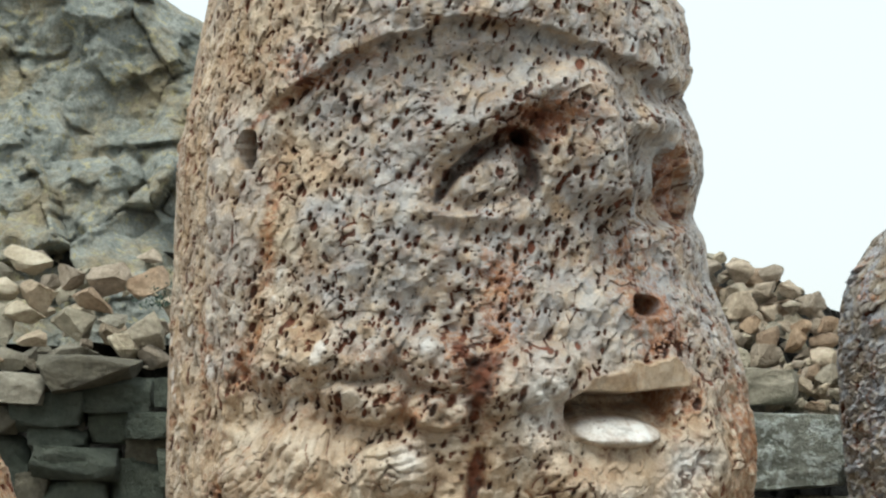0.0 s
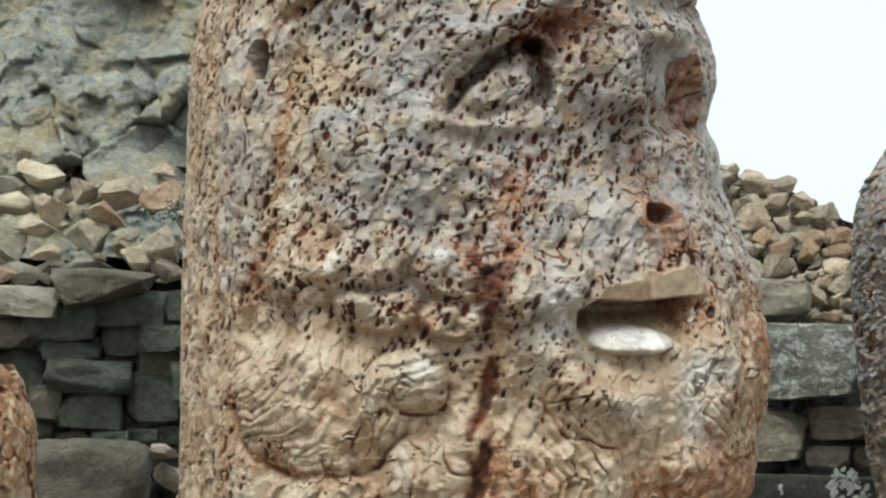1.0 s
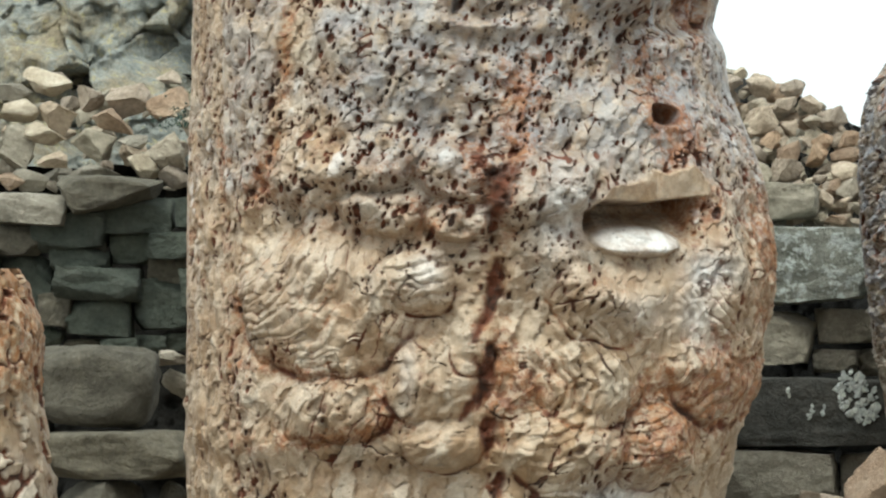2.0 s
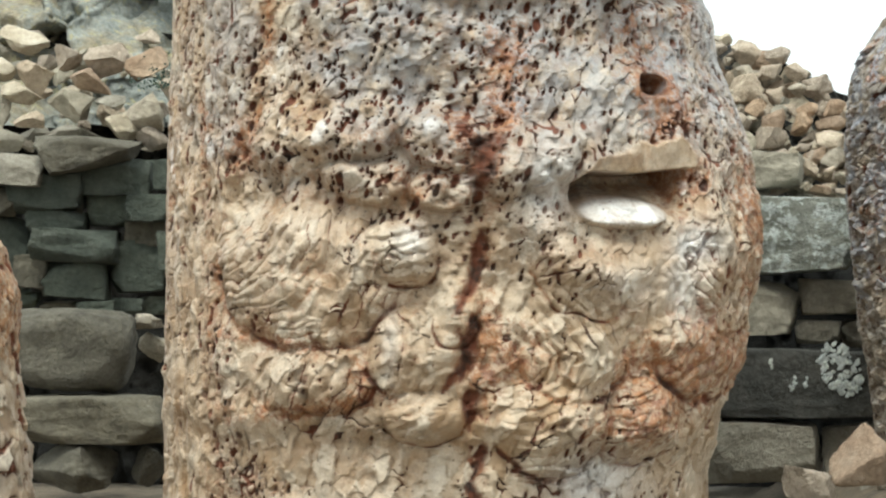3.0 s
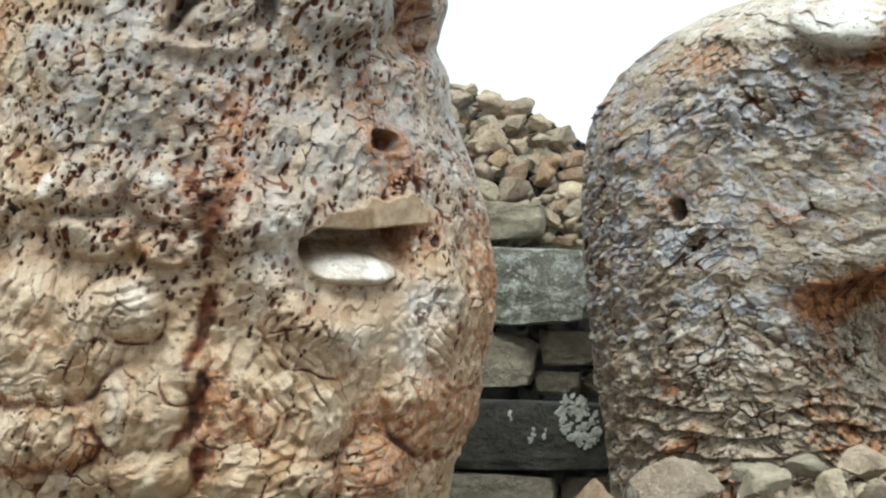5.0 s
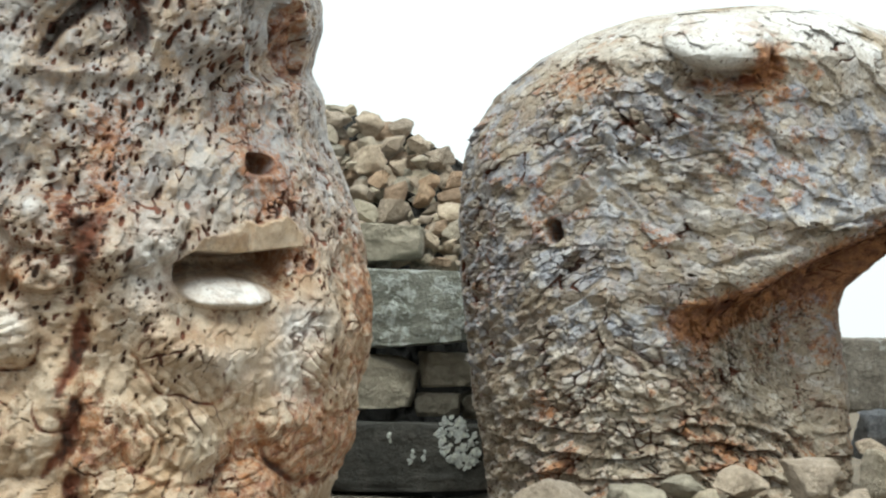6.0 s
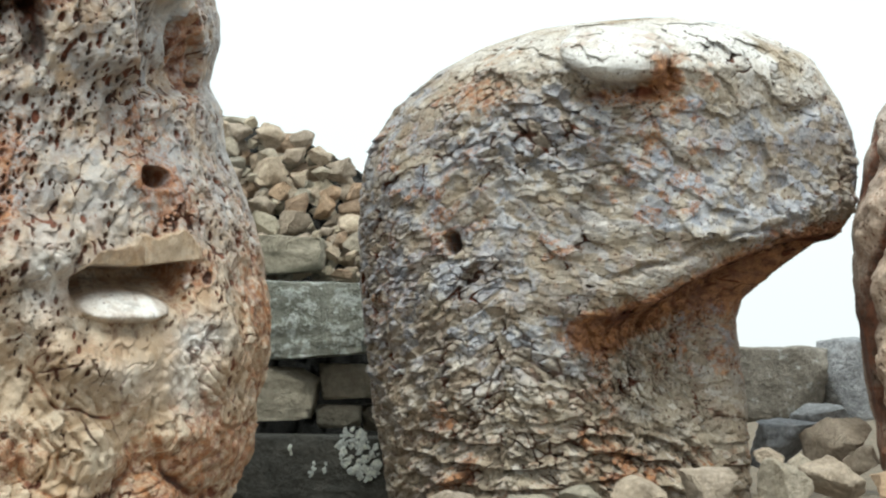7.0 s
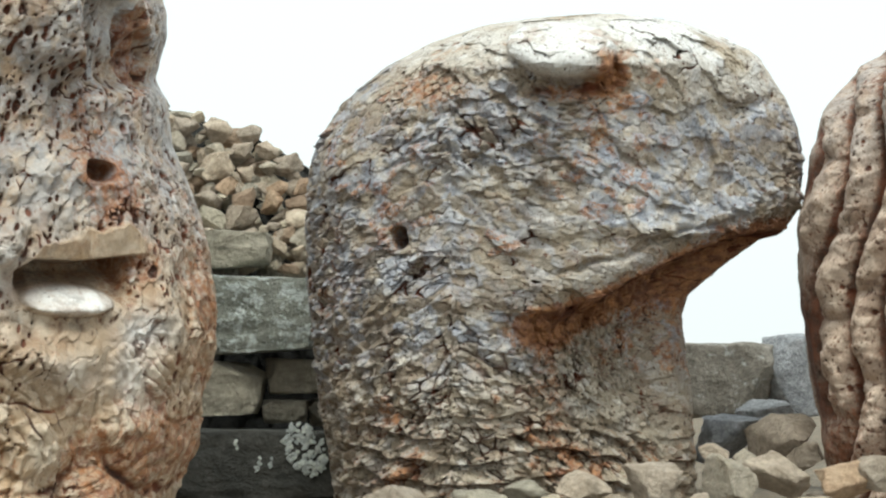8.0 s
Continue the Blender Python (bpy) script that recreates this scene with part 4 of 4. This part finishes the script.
for k, (mat, u, v, w, h, tilt, d) in enumerate(((CREAM, 96, 148, 112, 48, 10, 8.55), (TAN, 159, 169, 56, 62, 0, 8.5), (TAN, 223, 173, 94, 76, 8, 8.52), (ORANGE, 305, 178, 90, 72, 0, 8.5), (BROWN, 26, 164, 70, 36, 0, 8.52), (CREAM, 33, 197, 84, 46, 6, 8.5),
                                                (TAN, 103, 206, 80, 80, 0, 8.46), (ORANGE, 194, 215, 92, 48, 10, 8.46), (BROWN, 171, 253, 92, 76, -8, 8.44), (CREAM, 69, 238, 100, 42, 16, 8.43), (BROWN, 31, 257, 78, 90, 30, 8.42), (TAN, 101, 280, 70, 42, -8, 8.4),
                                                (BROWN, 238, 252, 66, 32, 8, 8.42), (CREAM, 302, 264, 90, 80, 16, 8.4), (ORANGE, 22, 320, 62, 38, 6, 8.38), (BROWN, 62, 322, 72, 50, 0, 8.42), (BROWN, 157, 308, 120, 40, -10, 8.4), (CREAM, 262, 296, 76, 56, 30, 8.4), (TAN, 312, 316, 70, 40, 20, 8.4),
                                                (TAN, 360, 240, 80, 70, 0, 8.45), (TAN, -40, 200, 90, 80, 0, 8.5), (BROWN, -40, 290, 90, 80, 0, 8.45), (CREAM, 370, 320, 60, 60, 0, 8.45))):
    seen_stone("stone", broken_stone, mat, 60 + k, scree, LEFT, u, v, w, h, d, 0.8, tilt, fields=12)
tagged(seen_stone("slab", hewn_block, UMBER, 98, None, LEFT, 199, 342, 184, 74, 8.28, 0.9, -3, fields=18, skew=0.3), "wedge-shaped grey slab lying on the dry wall", "slab")
for k in range(60):
    u, v = rng.uniform(-120, 460), rng.uniform(130, 335)
    w = rng.uniform(22, 60)
    seen_stone("stone", broken_stone, (TAN, CREAM, BROWN)[k % 3], int(rng.integers(12)), scree, LEFT, u, v, w, w * rng.uniform(0.6, 0.9), 8.62 + (330 - v) * 0.001, 0.8, rng.uniform(-20, 20))
SHRUB, nt, b = nodes_of("dark_green_leaf", 0.7)
nt.links.new(ramp(nt, tex_noise(nt, coords(nt), 30, 4), ((0.3, (0.015, 0.04, 0.03)), (0.7, (0.045, 0.09, 0.06)))), b.inputs["Base Color"])
leaves, faces = [], []
for k in range(260):
    c = Vector((rng.normal() * 0.055, rng.normal() * 0.03, abs(rng.normal()) * 0.035 - 0.02))
    turn = Euler(rng.uniform(0, 6.28, 3)).to_matrix()
    for x, z in ((-0.004, 0), (0, -0.003), (0.012, 0), (0, 0.003)):
        leaves.append(c + turn @ Vector((x, 0, z)))
    faces.append(range(4 * k, 4 * k + 4))
shrub = new("shrub", mesh_from("shrub", np.array(leaves), np.array([list(f) for f in faces]), SHRUB))
shrub.matrix_world = Matrix.Translation(sight(LEFT, 338, 214, 8.28))
tagged(shrub, "small dark green shrub growing between the stones", "shrub", kind="stuff")
tagged(seen_stone("slab", hewn_block, BROWN, 99, None, LEFT, 58, 372, 150, 58, 8.3, 0.9, 3, fields=18), "flat brown-grey slab lying on the dry wall", "slab")


# ---- cliff behind the rubble ----
def crag(name, row, u0, u1, foot, top, dist, lean, material, seed):
    """A jointed rock face between the sightings u0 and u1, from foot up to the line top, leaning back."""
    n, m = 240, 240
    s, t = np.meshgrid(np.linspace(u0, u1, n), np.linspace(0, 1, m))
    a, b = zip(*top)
    far = dist + lean * t
    side, rise = spread(row, s, foot + (np.interp(s, a, b) - foot) * t, far)
    p = np.stack([side, far, rise], 2).reshape(-1, 3)
    q = p + 0.10 * np.stack([fbm(p * 3 + 4 * k, 4, seed + 20 + k) for k in range(3)], 1)
    f1, f2, own, off = cells(q * (2.6, 1.2, 2.0), seed, True)
    g1, g2, own2, off2 = cells(q * (6.5, 3.5, 5.0), seed + 1, True)
    tip = off[:, 0] * np.cos(own * 44) + off[:, 2] * np.sin(own * 44)
    tip2 = off2[:, 0] * np.cos(own2 * 44) + off2[:, 2] * np.sin(own2 * 44)
    crease = 1 - 2.2 * np.abs(fbm(q * (2.2, 1, 1.8), 4, seed + 2))
    out = 0.20 * own + 0.20 * tip + 0.12 * crease + 0.05 * own2 + 0.07 * tip2 + 0.06 * fbm(p * 8, 4, seed + 5) + 0.018 * fbm(p * 34, 3, seed + 6)
    out = out - 0.04 * step(0.02, 0.0, f2 - f1) * step(-0.1, 0.2, fbm(p * 3, 2, seed + 8))
    p[:, 1] -= out
    p[:, 1] += (np.clip((s - u1) / (u1 - u0) * 8 + 1, 0, 1) ** 2 * 0.6).ravel() + (np.clip((t - 0.93) / 0.07, 0, 1) ** 2 * 0.8).ravel()
    i = np.arange(m - 1)[:, None] * n
    j = np.arange(n - 1)[None]
    ob = new(name, mesh_from(name, p, np.stack([i + j, i + j + 1, i + j + n + 1, i + j + n], 2).reshape(-1, 4), material))
    ob.matrix_world = Matrix.Translation((row[1], row[2], H + row[3])) @ Matrix.Rotation(radians(row[4]), 4, "Z")
    return ob


cliff = tagged(crag("cliff", START, -320, 700, 620, ((-320, -140), (230, -60), (330, 0), (420, 40), (700, 160)), 9.3, 1.0, CLIFF, 71), "grey jointed rock outcrop with ochre lichen", "cliff")

# far parapet and the loose stones round the eagle's foot
parapet = tagged(new("parapet_wall"), "low wall of long squared blocks beyond the heads", "wall")
for k, (mat, u, v, w, h, tilt) in enumerate(((PARAPET, 1268, 672, 216, 140, -2), (BLUE, 1418, 665, 130, 150, -3), (PARAPET, 1100, 680, 150, 130, 0), (PARAPET, 1560, 660, 170, 150, 0))):
    seen_stone("block", hewn_block, mat, 110 + k, parapet, END, u, v, w, h, 8.4, 0.6, tilt, fields=16)
for k, (mat, u, v, w, h, d, tilt) in enumerate(((BLUE, 1285, 762, 150, 104, 7.3, -14), (BLUE, 1355, 738, 130, 84, 7.5, 0), (TAN, 1400, 772, 150, 96, 7.1, -10), (TAN, 1425, 815, 80, 70, 6.9, 0), (TAN, 1268, 806, 62, 44, 6.75, 0), (CREAM, 1310, 818, 70, 50, 6.75, 20),
                                                (CREAM, 1292, 858, 110, 90, 6.4, 20), (TAN, 1390, 845, 160, 84, 6.5, 28), (ORANGE, 1500, 845, 110, 80, 6.3, -20), (TAN, 1560, 850, 90, 90, 6.3, 0), (TAN, 1165, 862, 140, 104, 6.3, 14))):
    tagged(seen_stone("rock", broken_stone, mat, 120 + k, None, END, u, v, w, h, d, 0.9, tilt, fields=14), "broken tan and grey stone lying at the statue's foot", "rock", "rocks at the foot of the statues")
for k, (mat, u, v, w, h, d, tilt) in enumerate(((TAN, 1030, 866, 110, 66, 6.25, 10), (BROWN, 930, 870, 110, 50, 6.3, 0), (BROWN, 845, 880, 100, 36, 6.2, 0), (TAN, 708, 912, 176, 116, 6.05, -4), (ORANGE, 572, 968, 150, 130, 6.1, 10), (TAN, 470, 1010, 110, 70, 6.2, 0), (BROWN, 850, 905, 110, 76, 6.05, 6), (CREAM, 975, 905, 60, 60, 6.15, 0), 
                                                (TAN, 1230, 900, 120, 60, 6.1, 0), (TAN, 1090, 920, 120, 70, 6.1, 0), (TAN, 1440, 905, 120, 60, 6.1, 0))):
    tagged(seen_stone("rock", broken_stone, mat, 140 + k, None, END, u, v, w, h, d, 0.9, tilt, fields=12), "broken tan stone lying at the statue's foot", "rock", "rocks at the foot of the statues")
for k in range(70):
    x, y = rng.uniform(1.15, 3.0), rng.uniform(5.75, 7.4)
    w = rng.uniform(0.025, 0.06)
    z = float(height(np.float64(x), np.float64(y))) + w * 0.35
    ob = lay("rock", stone_mesh(broken_stone, (TAN, CREAM, BROWN, TAN)[k % 4], int(rng.integers(16))), None, (x, y, z), (w, w * rng.uniform(0.7, 1.1), w * rng.uniform(0.6, 0.9)), tuple(rng.uniform(-30, 30, 3)))
    tagged(ob, "small broken tan stone lying on the stony bank", "rock", "small stones on the bank")
